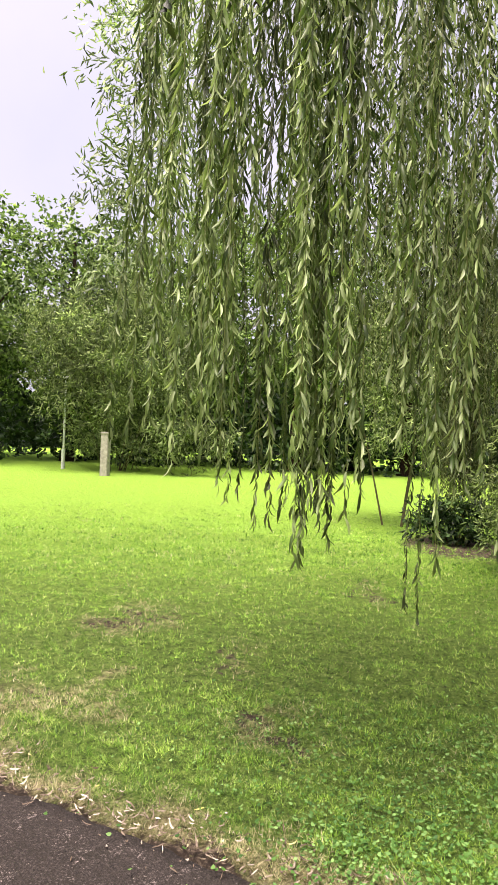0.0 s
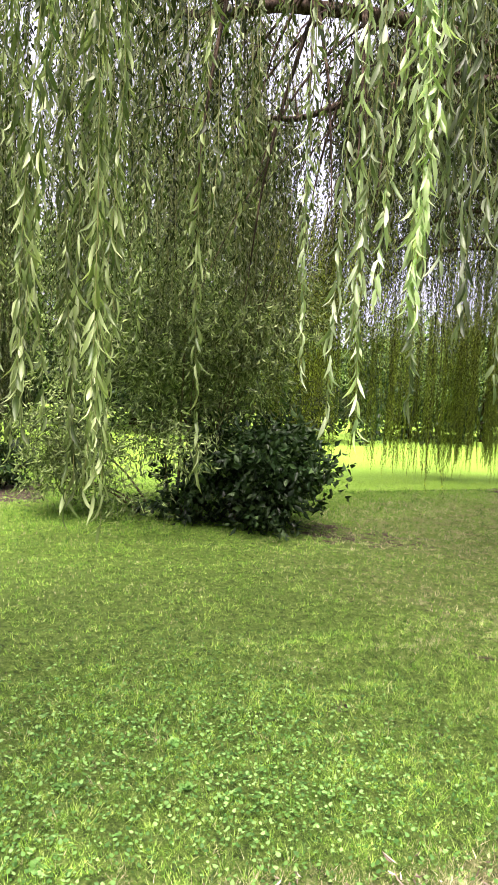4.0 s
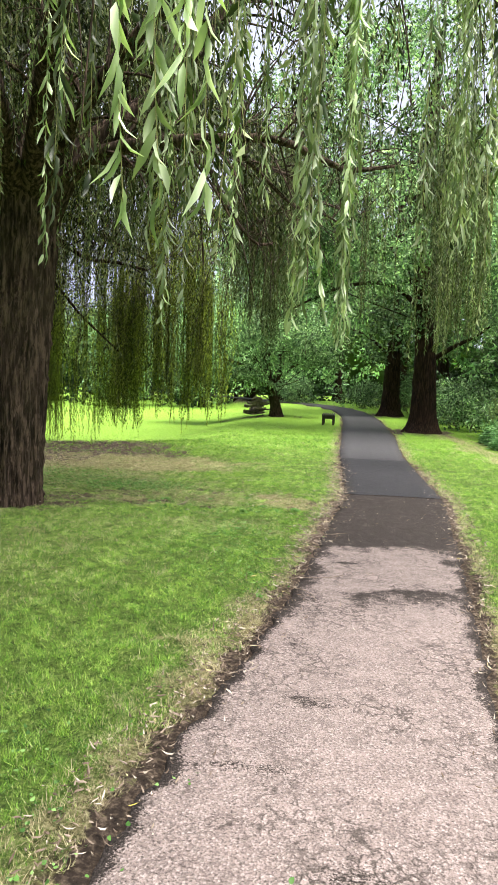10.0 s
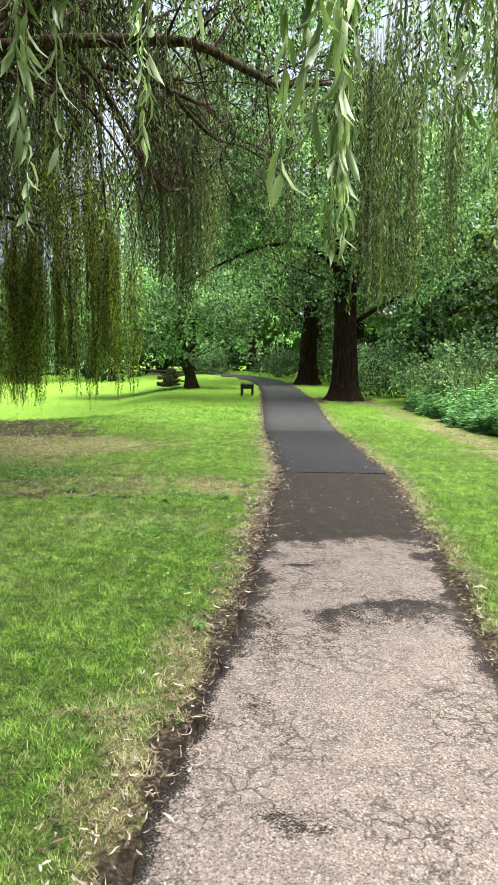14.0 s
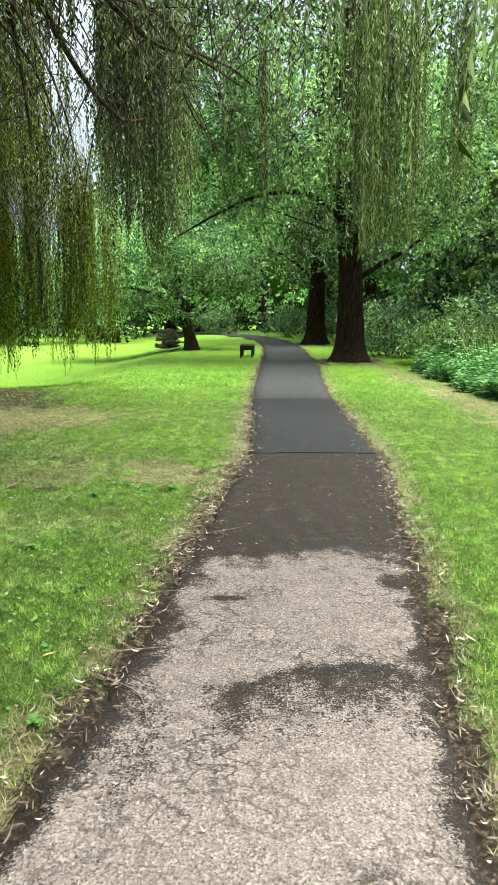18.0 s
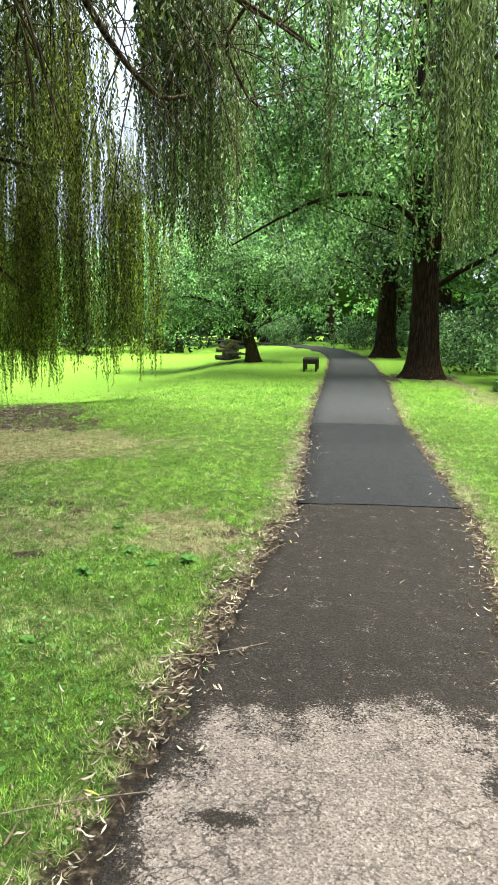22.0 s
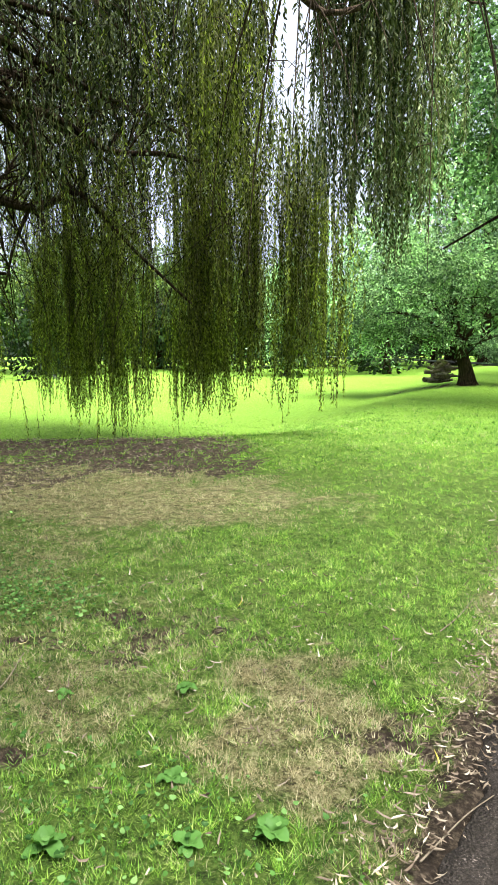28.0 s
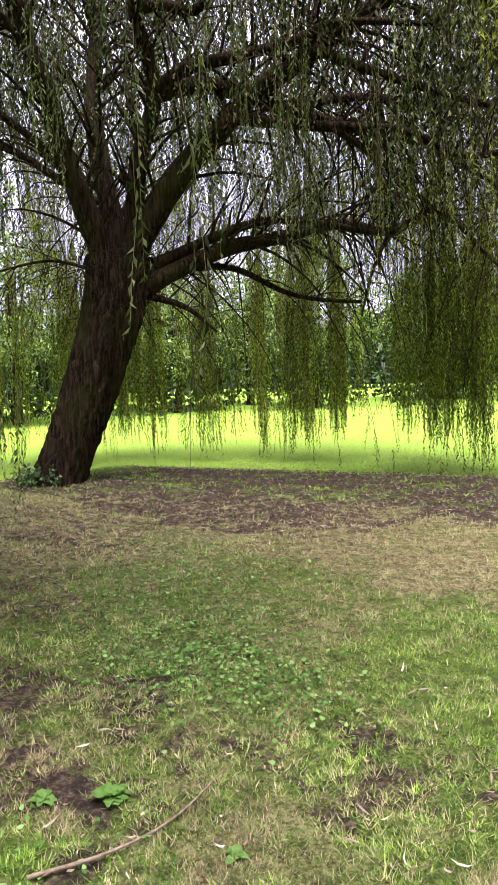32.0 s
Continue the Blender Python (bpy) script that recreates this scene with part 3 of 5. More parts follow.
def dry_at(x, y):
    dl, dr = path_left(y) - x, x - path_right(y)
    e = np.maximum(dl, dr)
    d = np.clip(1.2 - (e + 0.10 * waves(x, y, 0.8, 95)) / np.where(y < 5.0, 0.38, 0.28), 0, 1) * np.where(y < 5.0, 1.0, 0.75)
    x, y = x + 0.3 * waves(x, y, 1.1, 96) + 0.16 * waves(x, y, 0.33, 97), y + 0.3 * waves(x, y, 1.0, 98) + 0.16 * waves(x, y, 0.3, 99)
    for px, py, rx, ry, k in [(-3.8, -0.7, 0.3, 0.2, 0.5), (-6.1, -2.4, 0.7, 0.3, 0.5), (-5.1, -1.3, 0.5, 0.2, 0.5), (-4.0, -2.3, 0.5, 0.4, 0.6), (-8.0, -0.3, 0.7, 0.3, 0.4), (-4.6, 10.4, 1.6, 1.2, 0.45), (-2.8, 9.3, 1.0, 0.8, 0.4), (-7.4, 8.5, 3.3, 4.0, 0.45), (-5.6, 5.6, 2.6, 2.2, 0.32), (-4.5, 12.3, 1.9, 0.7, 0.95), (-7.1, 10.7, 1.6, 0.6, 0.95), (-2.35, 9.2, 0.5, 0.35, 0.5), (-3.7, 8.9, 0.7, 0.3, 0.6), (-1.3, 9.0, 0.3, 0.4, 0.9), (-8.0, 11.0, 3.0, 1.6, 0.75), (-4.9, 11.6, 1.4, 0.9, 0.5), (-1.45, 9.4, 0.45, 0.35, 0.9), (-6.3, 12.4, 2.2, 1.1, 0.8), (-1.7, 3.85, 0.22, 0.5, 0.7), (-2.1, 7.6, 0.6, 0.5, 0.4), (-4.6, 13.0, 2.4, 1.0, 0.9), (-3.2, 7.2, 1.3, 0.8, 0.2)]:
        d = np.maximum(d, k * np.clip(1.5 - ((x - px) / rx) ** 2 - ((y - py) / ry) ** 2, 0, 1))
    # the worn strip before the nettles
    d = np.maximum(d, np.where((y > 8) & (y < 30), 0.85 * np.clip(1.4 - ((x - 3.3 - 0.25 * waves(x, y, 3, 9)) / 0.5) ** 2, 0, 1), 0))
    # the shaded lawn beside and under the willows is drier throughout
    d = d + 0.14 * np.clip((12.5 - y) / 2, 0, 1) * np.clip((y - 7.5) / 1.5, 0.15, 1) * np.clip((-1.2 - x) / 1.2, 0, 1) * (0.7 + 0.5 * waves(x, y, 1.6, 83))
    return np.clip(0.85 * d + 0.22 * np.clip(waves(x, y, 0.9, 81) + 0.8 * waves(x, y, 0.22, 82) - 0.35, 0, 1.4), 0, 1)


def ground_z(x, y):
    """The lawn falls away gently beyond the leaning willow."""
    def ease(v):
        v = np.clip(v, 0, 1)
        return v * v * (3 - 2 * v)
    s = np.maximum(-(x + 11.4) * 0.46 + (y - 13.5) * 0.89, -(x + 11.6))
    return -0.5 * ease(s / 2.6) * ease((-3.0 - x) / 3.5) * ease((y - 5.0) / 4.0)


def walk_distance(x, y):
    t = np.clip((y + 0.4) / 8.4, 0, 1)
    return np.hypot(x + 0.2 + 0.4 * t, y + 0.4 - 8.4 * t)


def blades_per_m2(x, y):
    """Grass is drawn blade by blade near the walk, and thins out from it."""
    d = walk_distance(x, y)
    return 12000 * np.minimum(1, (2.3 / np.maximum(d, 0.1)) ** 1.2) * np.clip((18 - d) / 7, 0, 1)


# ---- ground ----
def spaced(lo, hi, a, b, fine, grow=1.18):
    c = list(np.arange(a, b + fine / 2, fine))
    s, v = fine, c[-1]
    while v < hi:
        s *= grow
        v += s
        c.append(v)
    s, v = fine, c[0]
    while v > lo:
        s *= grow
        v -= s
        c.insert(0, v)
    return np.array(c)


gx, gy = spaced(-3000, 3000, -7.0, 3.0, 0.09, 1.13), spaced(-3000, 3000, -3.0, 12.0, 0.10, 1.13)
GX, GY = np.meshgrid(gx, gy, indexing="ij")
soil = soil_at(GX, GY)
inside = (GX > path_left(GY) + 0.02) & (GX < path_right(GY) - 0.02) & (GY > -40) & (GY < 80)
GZ = 0.012 * waves(GX, GY, 0.8, 1) * (np.abs(GX) < 60) + 0.006 * waves(GX, GY, 0.23, 2) - 0.015 * soil + ground_z(GX, GY)
GZ = np.where(inside, -0.05, GZ)
i, j = np.meshgrid(np.arange(len(gx) - 1), np.arange(len(gy) - 1), indexing="ij")
ny = len(gy)
Q = np.stack([i * ny + j, (i + 1) * ny + j, (i + 1) * ny + j + 1, i * ny + j + 1], -1).reshape(-1, 4)
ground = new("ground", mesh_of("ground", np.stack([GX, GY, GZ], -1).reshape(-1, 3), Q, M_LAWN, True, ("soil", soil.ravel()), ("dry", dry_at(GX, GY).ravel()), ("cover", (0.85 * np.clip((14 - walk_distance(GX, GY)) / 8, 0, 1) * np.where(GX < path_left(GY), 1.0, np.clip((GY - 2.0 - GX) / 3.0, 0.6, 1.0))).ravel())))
tagged(ground, "mown park lawn with dry patches and bare soil", "lawn", kind="structure")


# ---- path ----
def path_piece(name, y0, y1, step, material, lift, label, rag):
    ys = np.arange(y0, y1 + step / 2, step)
    u = np.linspace(0, 1, 31 if y0 < 8 else 13)
    Y, U = np.meshgrid(ys, u, indexing="ij")
    l = path_left(Y) + rag * (0.5 * waves(0 * Y + 7, Y, 0.9, 11) + 0.5 * waves(0 * Y + 3, Y, 0.27, 12))
    r = path_right(Y) + rag * (0.5 * waves(0 * Y + 9, Y, 0.8, 13) + 0.5 * waves(0 * Y + 5, Y, 0.3, 14))
    X = l + (r - l) * U
    Z = lift + 0.012 * (1 - (2 * U - 1) ** 2) + 0.003 * waves(X, Y, 0.35, 15)
    Z = np.where((U == 0) | (U == 1), -0.045, Z)
    X = np.where(U == u[1], l + 0.015, np.where(U == u[-2], r - 0.015, X))
    edge = np.minimum(X - l, r - X)
    d = np.clip(1.1 - edge / (np.where((X - l < r - X) & (Y > 4.6), 0.24, 0.12) + 0.06 * waves(X, Y, 0.7, 23)), 0, 1) * 0.95
    # grimy stretches of the old surface
    g = np.clip((Y - 6.3 - 0.12 * waves(X, Y, 1.1, 20)) / 0.75, 0, 1) * (Y < 10.3) * 0.85
    arc = 5.56 - 0.62 * (X + 0.36) ** 2 + 0.05 * waves(X, Y, 0.5, 24)
    g = np.maximum(g, 0.8 * np.clip((arc - Y) / 0.16, 0, 1) * np.clip(1.1 - (arc - Y) / 0.68, 0, 1) ** 0.6 * np.clip(1.3 - ((X + 0.4) / 0.62) ** 2, 0, 1))
    for cx, cy, rx, ry, k in [(-0.82, 6.18, 0.17, 0.07, 0.8), (0.16, 6.42, 0.16, 0.16, 0.8), (-1.1, 4.85, 0.14, 0.45, 0.45), (-1.2, 4.15, 0.12, 0.3, 0.38), (-1.15, 3.35, 0.2, 0.12, 0.45), (-1.0, 3.32, 0.1, 0.05, 0.5), (-1.4, 2.7, 0.3, 0.07, 0.5), (-0.95, 2.0, 0.2, 0.3, 0.4)]:
        g = np.maximum(g, k * np.clip(1.2 - ((Y - cy) / ry) ** 2 - ((X - cx) / rx) ** 2, 0, 1))
    g = np.maximum(g, 0.8 * np.clip((0.6 - Y) / 0.8, 0, 1))
    if y0 > 8:
        g, d = g * 0, d * 0.5
    n = len(u)
    a, b = np.meshgrid(np.arange(len(ys) - 1), np.arange(n - 1), indexing="ij")
    q = np.stack([a * n + b, a * n + b + 1, (a + 1) * n + b + 1, (a + 1) * n + b], -1).reshape(-1, 4)
    ob = new(name, mesh_of(name, np.stack([X, Y, Z], -1).reshape(-1, 3), q, material, True, ("dirt", np.maximum(g, d).ravel())))
    return tagged(ob, label, "path", kind="structure")


path_piece("pavement_1", -40.0, 10.16, 0.04, M_OLD, 0.0, "worn cracked tarmac path with grimy stretches", 0.05)
path_piece("pavement_2", 10.16, 15.12, 0.08, M_NEW, 0.007, "smooth dark resurfaced tarmac path", 0.03)
path_piece("pavement_3", 15.16, 80.0, 0.12, M_NEW_PALE, 0.004, "older greyer stretch of smooth tarmac path", 0.03)


# ---- trees ----
def willow(name, trunk, limbs, twigs, tops, lengths, high, label, seed, bark, leafage, gap=0.045, leaf=0.092, width=0.019):
    """trunk: points, radii, flare; limbs: (points, radius, end radius); tops and lengths of the hanging shoots."""
    rng = np.random.default_rng(seed)
    base = np.array(trunk[0][0])
    tree = thing(name, base, label, "tree")
    put = lambda v: v - base
    v, t = tube(spline(trunk[0], 0.07), trunk[1], trunk[2], 72, 0.065, seed, trunk[3], 1.0)
    part("trunk", mesh_of("trunk", put(v), t, bark, True), tree)
    for k, (pts, r0, r1) in enumerate(limbs):
        v, t = tube(spline(pts, 0.12), r0, r1, 12, 0.05, seed + k, 0, 0.8)
        part("limb", mesh_of("limb", put(v), t, bark, True), tree)
    v, t = joined(twigs)
    part("branchwork", mesh_of("branchwork", put(v), t, bark, True), tree, kind="stuff")
    (lv, lt), (sv, st), tone = strands(tops, lengths, rng, gap, leaf, width, sway=0.10)
    part("crown", mesh_of("crown", put(lv), lt, leafage, False, ("tone", tone)), tree, "hanging curtain of narrow grey-green leaves", "stuff")
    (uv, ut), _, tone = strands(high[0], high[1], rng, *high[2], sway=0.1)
    part("upper_crown", mesh_of("upper_crown", put(uv), ut, M_WILLOW_TOP_SHADE, False, ("tone", tone)), tree, kind="stuff")
    part("shoot_tangle", mesh_of("shoot_tangle", put(sv), st, M_STEM), tree, kind="stuff")
    return tree


def twig_runs(limbs, rng, per_m=4.5, reach=(0.5, 2.1), most=0.022):
    """Side twigs that leave the limbs, rise a little and droop."""
    out, ends = [], []
    for pts, r0, r1 in limbs:
        P = spline(pts, 0.2)
        n = int(len(P) * 0.2 * per_m) + 2
        for f in rng.uniform(0.15, 1.0, n):
            i = min(len(P) - 2, int(f * (len(P) - 1)))
            d = unit(P[i + 1] - P[i])
            a = rng.normal(size=3)
            a = unit(d * 0.5 + unit(a - d * (a @ d)) * 0.9 + np.array([0, 0, 0.15]))
            L = rng.uniform(*reach)
            q = [P[i], P[i] + a * L * 0.4 + [0, 0, 0.08 * L], P[i] + a * L * 0.8, P[i] + a * L + [0, 0, -0.3 * L]]
            out.append(tube(spline(q, 0.2), max(0.006, min(most, (r0 + (r1 - r0) * f) * 0.28)), 0.002, 5))
            ends.append(q[-1])
            ends.append(q[-2])
            for _ in range(2):
                w = q[rng.integers(1, 3)]
                e = w + rng.normal(0, 0.35, 3) * L * 0.6 + np.array([0, 0, -0.15 * L])
                out.append(tube(np.array([w, (w + e) / 2 + [0, 0, 0.06], e]), 0.0045, 0.0018, 4))
                ends.append(e)
    return out, np.array(ends)


def ring(c, az0, az1, r0, r1, n, top, bot, rng, each=15, spread=0.13, flat=2.6):
    """Shoots hung over part of a ring round c: azimuths clockwise from +y in degrees; top and bottom height ranges. They hang in tufts."""
    k = max(1, n // each)
    a = np.radians(rng.uniform(az0, az1, k))
    r = np.sqrt(rng.uniform(r0 ** 2, r1 ** 2, k))
    zb = rng.uniform(*bot, k)
    i = rng.integers(0, k, n)
    dx, dy = rng.normal(0, spread, n), rng.normal(0, spread, n)
    x, y = c[0] + np.sin(a[i]) * r[i] + dx, c[1] + np.cos(a[i]) * r[i] + dy
    zt = rng.uniform(*top, n)
    z = np.minimum(zb[i] + np.abs(rng.normal(0, 0.12 * flat, n)) + flat * np.hypot(dx, dy), zt - 0.4)
    z = z + ground_z(x, y)
    return np.column_stack([x, y, zt]), zt - z


def dome(c, R, H, z0, n, rng, lo=0.8, hi=2.2, inner=0.05):
    """Short shoots under a rounded crown."""
    a, r = rng.uniform(0, 6.283, n), R * np.sqrt(rng.uniform(0, 1, n))
    z = z0 + H * np.sqrt(np.clip(1 - (r / R) ** 2, 0, 1)) * rng.uniform(inner, 1.05, n) ** 0.8
    return np.column_stack([c[0] + r * np.sin(a), c[1] + r * np.cos(a), z]), rng.uniform(lo, hi, n)


def over_path(t, l, floor=1.85):
    """Nothing hangs lower than a head over the path."""
    x, y = t[:, 0], t[:, 1]
    near = (x > path_left(y) - 0.5) & (x < path_right(y) + 0.5)
    zb = t[:, 2] - l
    open_lawn = (x > -3.4) & (x < 1.2) & (y > 4.5) & (y < 11.5)
    floor = np.where(open_lawn, 3.1, floor)
    near = near | open_lawn
    l = np.where(near & (zb < floor), t[:, 2] - floor - 0.5 * np.abs(np.sin(x * 37 + y * 53)), l)
    ok = l > 0.3
    return t[ok], l[ok]


def gaps(t, l):
    """The willows' crowns part in three places, and the sky shows there: vertical slots by foot, bearings and lowest and highest slope."""
    ok = np.ones(len(t), bool)
    for (x, y), a0, a1, lo, hi in (((-0.5, 3.4), -16.0, -12.2, 0.2, 0.46), ((-0.66, 6.7), -18.9, -16.3, 0.2, 0.38), ((-0.4, -0.3), -62.5, -57.5, 0.25, 0.9)):
        dx, dy = t[:, 0] - x, t[:, 1] - y
        a = np.degrees(np.arctan2(dx, dy)) + 1.2 * np.sin(t[:, 2] * 2.3)
        r = np.hypot(dx, dy)
        ok &= ~((a > a0) & (a < a1) & (t[:, 2] - 0.6 * l - 1.5 > lo * r) & (t[:, 2] - 1.5 - l < hi * r) & (np.abs(np.sin(t[:, 0] * 71 + t[:, 1] * 37)) > 0.2))
    return t[ok], l[ok]


def hung(ends, rng, per, lo, hi):
    t = np.repeat(ends, per, 0) + rng.normal(0, 0.12, (len(ends) * per, 3))
    return t, rng.uniform(lo, hi, len(t))


# -- upright willow beside the path
rng = np.random.default_rng(11)
A_LIMBS = [
    ([(-4.6, 8.2, 3.4), (-3.84, 8.0, 4.0), (-3.04, 7.9, 4.15), (-2.2, 7.8, 4.17), (-1.69, 7.8, 4.16), (-1.37, 7.9, 4.07), (-1.04, 8.0, 3.95), (-0.87, 8.1, 3.94), (-0.39, 8.4, 4.08)], 0.11, 0.02),
    ([(-4.5, 8.25, 3.3), (-4.1, 8.2, 4.0), (-3.3, 8.4, 4.7), (-2.8, 8.6, 5.4), (-2.0, 8.7, 6.3), (-0.8, 9.0, 7.0)], 0.22, 0.05),
    ([(-4.85, 8.1, 3.3), (-5.1, 7.85, 4.2), (-5.3, 7.6, 5.2), (-5.9, 7.8, 6.6), (-6.3, 7.6, 8.0)], 0.22, 0.06),
    ([(-4.68, 8.2, 3.4), (-4.6, 8.5, 5.0), (-4.5, 8.7, 7.0), (-4.3, 8.4, 9.0)], 0.24, 0.06),
    ([(-4.9, 8.1, 3.1), (-5.9, 8.4, 3.6), (-7.0, 8.9, 3.5), (-8.0, 9.4, 2.9)], 0.12, 0.03),
    ([(-4.65, 8.0, 3.6), (-4.4, 6.2, 4.8), (-4.3, 4.4, 5.2), (-4.6, 2.6, 4.9), (-4.3, 1.2, 4.5), (-3.6, 0.0, 4.4), (-3.2, -1.2, 4.2)], 0.17, 0.03),
    ([(-4.85, 7.95, 3.6), (-5.6, 6.6, 5.0), (-6.8, 5.4, 5.5), (-7.56, 5.0, 5.58), (-7.94, 4.6, 5.43), (-8.35, 4.2, 5.29), (-9.04, 4.0, 5.42), (-9.45, 3.8, 4.92)], 0.13, 0.02),
    ([(-5.6, 6.6, 5.0), (-6.1, 4.6, 5.5), (-6.75, 3.2, 5.66), (-7.37, 2.7, 5.71), (-8.19, 2.4, 6.0)], 0.11, 0.05),
    ([(-4.5, 8.0, 3.6), (-3.4, 6.0, 5.0), (-2.4, 4.2, 5.2), (-1.6, 2.6, 4.8), (-1.3, 1.2, 4.3)], 0.15, 0.025),
    ([(-4.5, 8.3, 3.7), (-3.8, 9.6, 4.9), (-3.03, 11.0, 4.85), (-2.84, 11.4, 4.59), (-2.67, 11.7, 4.3), (-2.46, 11.9, 4.04), (-2.22, 12.1, 3.86), (-1.98, 12.2, 3.9)], 0.10, 0.022),
    ([(-4.4, 8.3, 4.0), (-3.0, 9.4, 4.6), (-1.7, 10.6, 4.58), (-1.5, 11.0, 4.52), (-1.26, 11.3, 4.4), (-0.88, 11.7, 4.36), (-0.61, 12.0, 4.25)], 0.06, 0.012),
    ([(-1.26, 11.3, 4.4), (-1.47, 11.6, 4.18), (-1.28, 12.0, 3.8), (-1.11, 12.2, 3.78)], 0.018, 0.008),
    ([(-3.84, 8.0, 4.0), (-3.41, 8.8, 4.17), (-3.15, 9.2, 4.18), (-2.87, 9.6, 4.23), (-2.84, 9.9, 3.77), (-2.8, 10.0, 3.17)], 0.045, 0.012),
    ([(-2.2, 7.8, 4.17), (-1.99, 8.6, 4.09), (-1.55, 9.4, 3.86), (-1.18, 9.8, 3.86), (-0.73, 10.2, 3.71)], 0.035, 0.01),
    ([(-4.55, 8.1, 3.6), (-3.0, 7.0, 4.9), (-1.4, 6.2, 5.2), (0.2, 5.6, 4.7), (1.0, 5.2, 4.0)], 0.10, 0.02),
]
A_TWIGS, A_ENDS = twig_runs(A_LIMBS, rng, 6.0)
c = (-4.6, 8.2)
sets = [
    hung(A_ENDS[::3], rng, 2, 0.5, 1.4),
    ring(c, 185, 245, 6.0, 9.2, 600, (4.2, 7.5), (1.2, 3.4), rng),
    ring(c, 165, 205, 6.4, 9.0, 70, (4.4, 6.5), (1.7, 2.7), rng),
    ring(c, 150, 185, 5.5, 7.0, 80, (4.4, 6.0), (1.95, 3.0), rng),
    ring(c, 95, 150, 4.5, 7.5, 110, (4.4, 6.2), (2.8, 3.8), rng),
    ring(c, 60, 95, 4.6, 7.0, 90, (4.2, 6.0), (2.4, 3.4), rng),
    ring(c, 15, 60, 4.5, 7.2, 90, (4.2, 6.0), (2.8, 3.8), rng),
    ring(c, 330, 375, 5.5, 8.0, 120, (4.0, 6.0), (2.4, 3.4), rng),
    ring(c, 245, 330, 4.0, 7.0, 130, (4.5, 6.5), (2.8, 4.0), rng),
]
tops, lens = over_path(np.vstack([s[0] for s in sets]), np.concatenate([s[1] for s in sets]))
# the north side is thin: the view along the path stays open
thin = (tops[:, 1] > 9.8) & (tops[:, 0] > -4.2) & (tops[:, 2] < 8.5) & (rng.uniform(0, 1, len(tops)) < 0.93)
tops, lens = tops[~thin], lens[~thin]
# a long curtain that still hangs beyond the trunk: place, lowest tip, shoots
for x, y, z, n in [(-2.85, 14.1, 2.9, 40), (-2.6, 14.4, 2.6, 44), (-2.35, 14.1, 2.35, 46), (-2.08, 14.3, 2.1, 50), (-1.82, 14.1, 2.4, 46), (-1.62, 14.4, 3.1, 34), (0.95, 14.0, 2.9, 34), (1.15, 13.8, 2.15, 44), (1.45, 14.2, 2.4, 44), (1.76, 13.9, 2.35, 44), (2.5, 14.0, 2.8, 34), (-12.6, 1.1, 0.5, 70), (-13.0, 1.5, 0.4, 70), (-13.2, 0.9, 0.9, 60), (-8.7, 4.3, 2.0, 50), (-9.0, 4.0, 1.9, 60)]:
    d = rng.normal(0, 0.12, (n, 2))
    zt = rng.uniform(5.6, 7.4, n)
    tops = np.vstack([tops, np.column_stack([x + d[:, 0], y + d[:, 1], zt])])
    lens = np.concatenate([lens, zt - z - np.abs(rng.normal(0, 0.25, n)) - 1.5 * np.hypot(d[:, 0], d[:, 1])])
tops, lens = gaps(tops, lens)
# the last two domes thicken the unseen top, added to shade the lawn
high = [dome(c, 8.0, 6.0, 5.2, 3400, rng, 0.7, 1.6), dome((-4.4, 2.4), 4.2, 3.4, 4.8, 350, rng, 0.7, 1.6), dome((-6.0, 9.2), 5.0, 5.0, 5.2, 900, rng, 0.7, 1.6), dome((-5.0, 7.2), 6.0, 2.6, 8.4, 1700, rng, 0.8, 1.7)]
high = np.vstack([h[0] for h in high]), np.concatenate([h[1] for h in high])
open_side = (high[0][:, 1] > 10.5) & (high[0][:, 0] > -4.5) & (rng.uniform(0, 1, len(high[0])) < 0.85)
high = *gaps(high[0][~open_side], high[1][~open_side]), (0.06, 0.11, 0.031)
WILLOW_UP = willow("willow_tree", ([(-4.77, 8.2, -0.08), (-4.74, 8.2, 0.5), (-4.72, 8.2, 1.5), (-4.69, 8.2, 2.7), (-4.66, 8.2, 3.5), (-4.65, 8.2, 4.0)], 0.31, 0.40, 0.09), A_LIMBS, A_TWIGS, tops, lens, high,
                   "upright weeping willow with a single brown trunk", 5, M_BARK_UP, M_WILLOW)

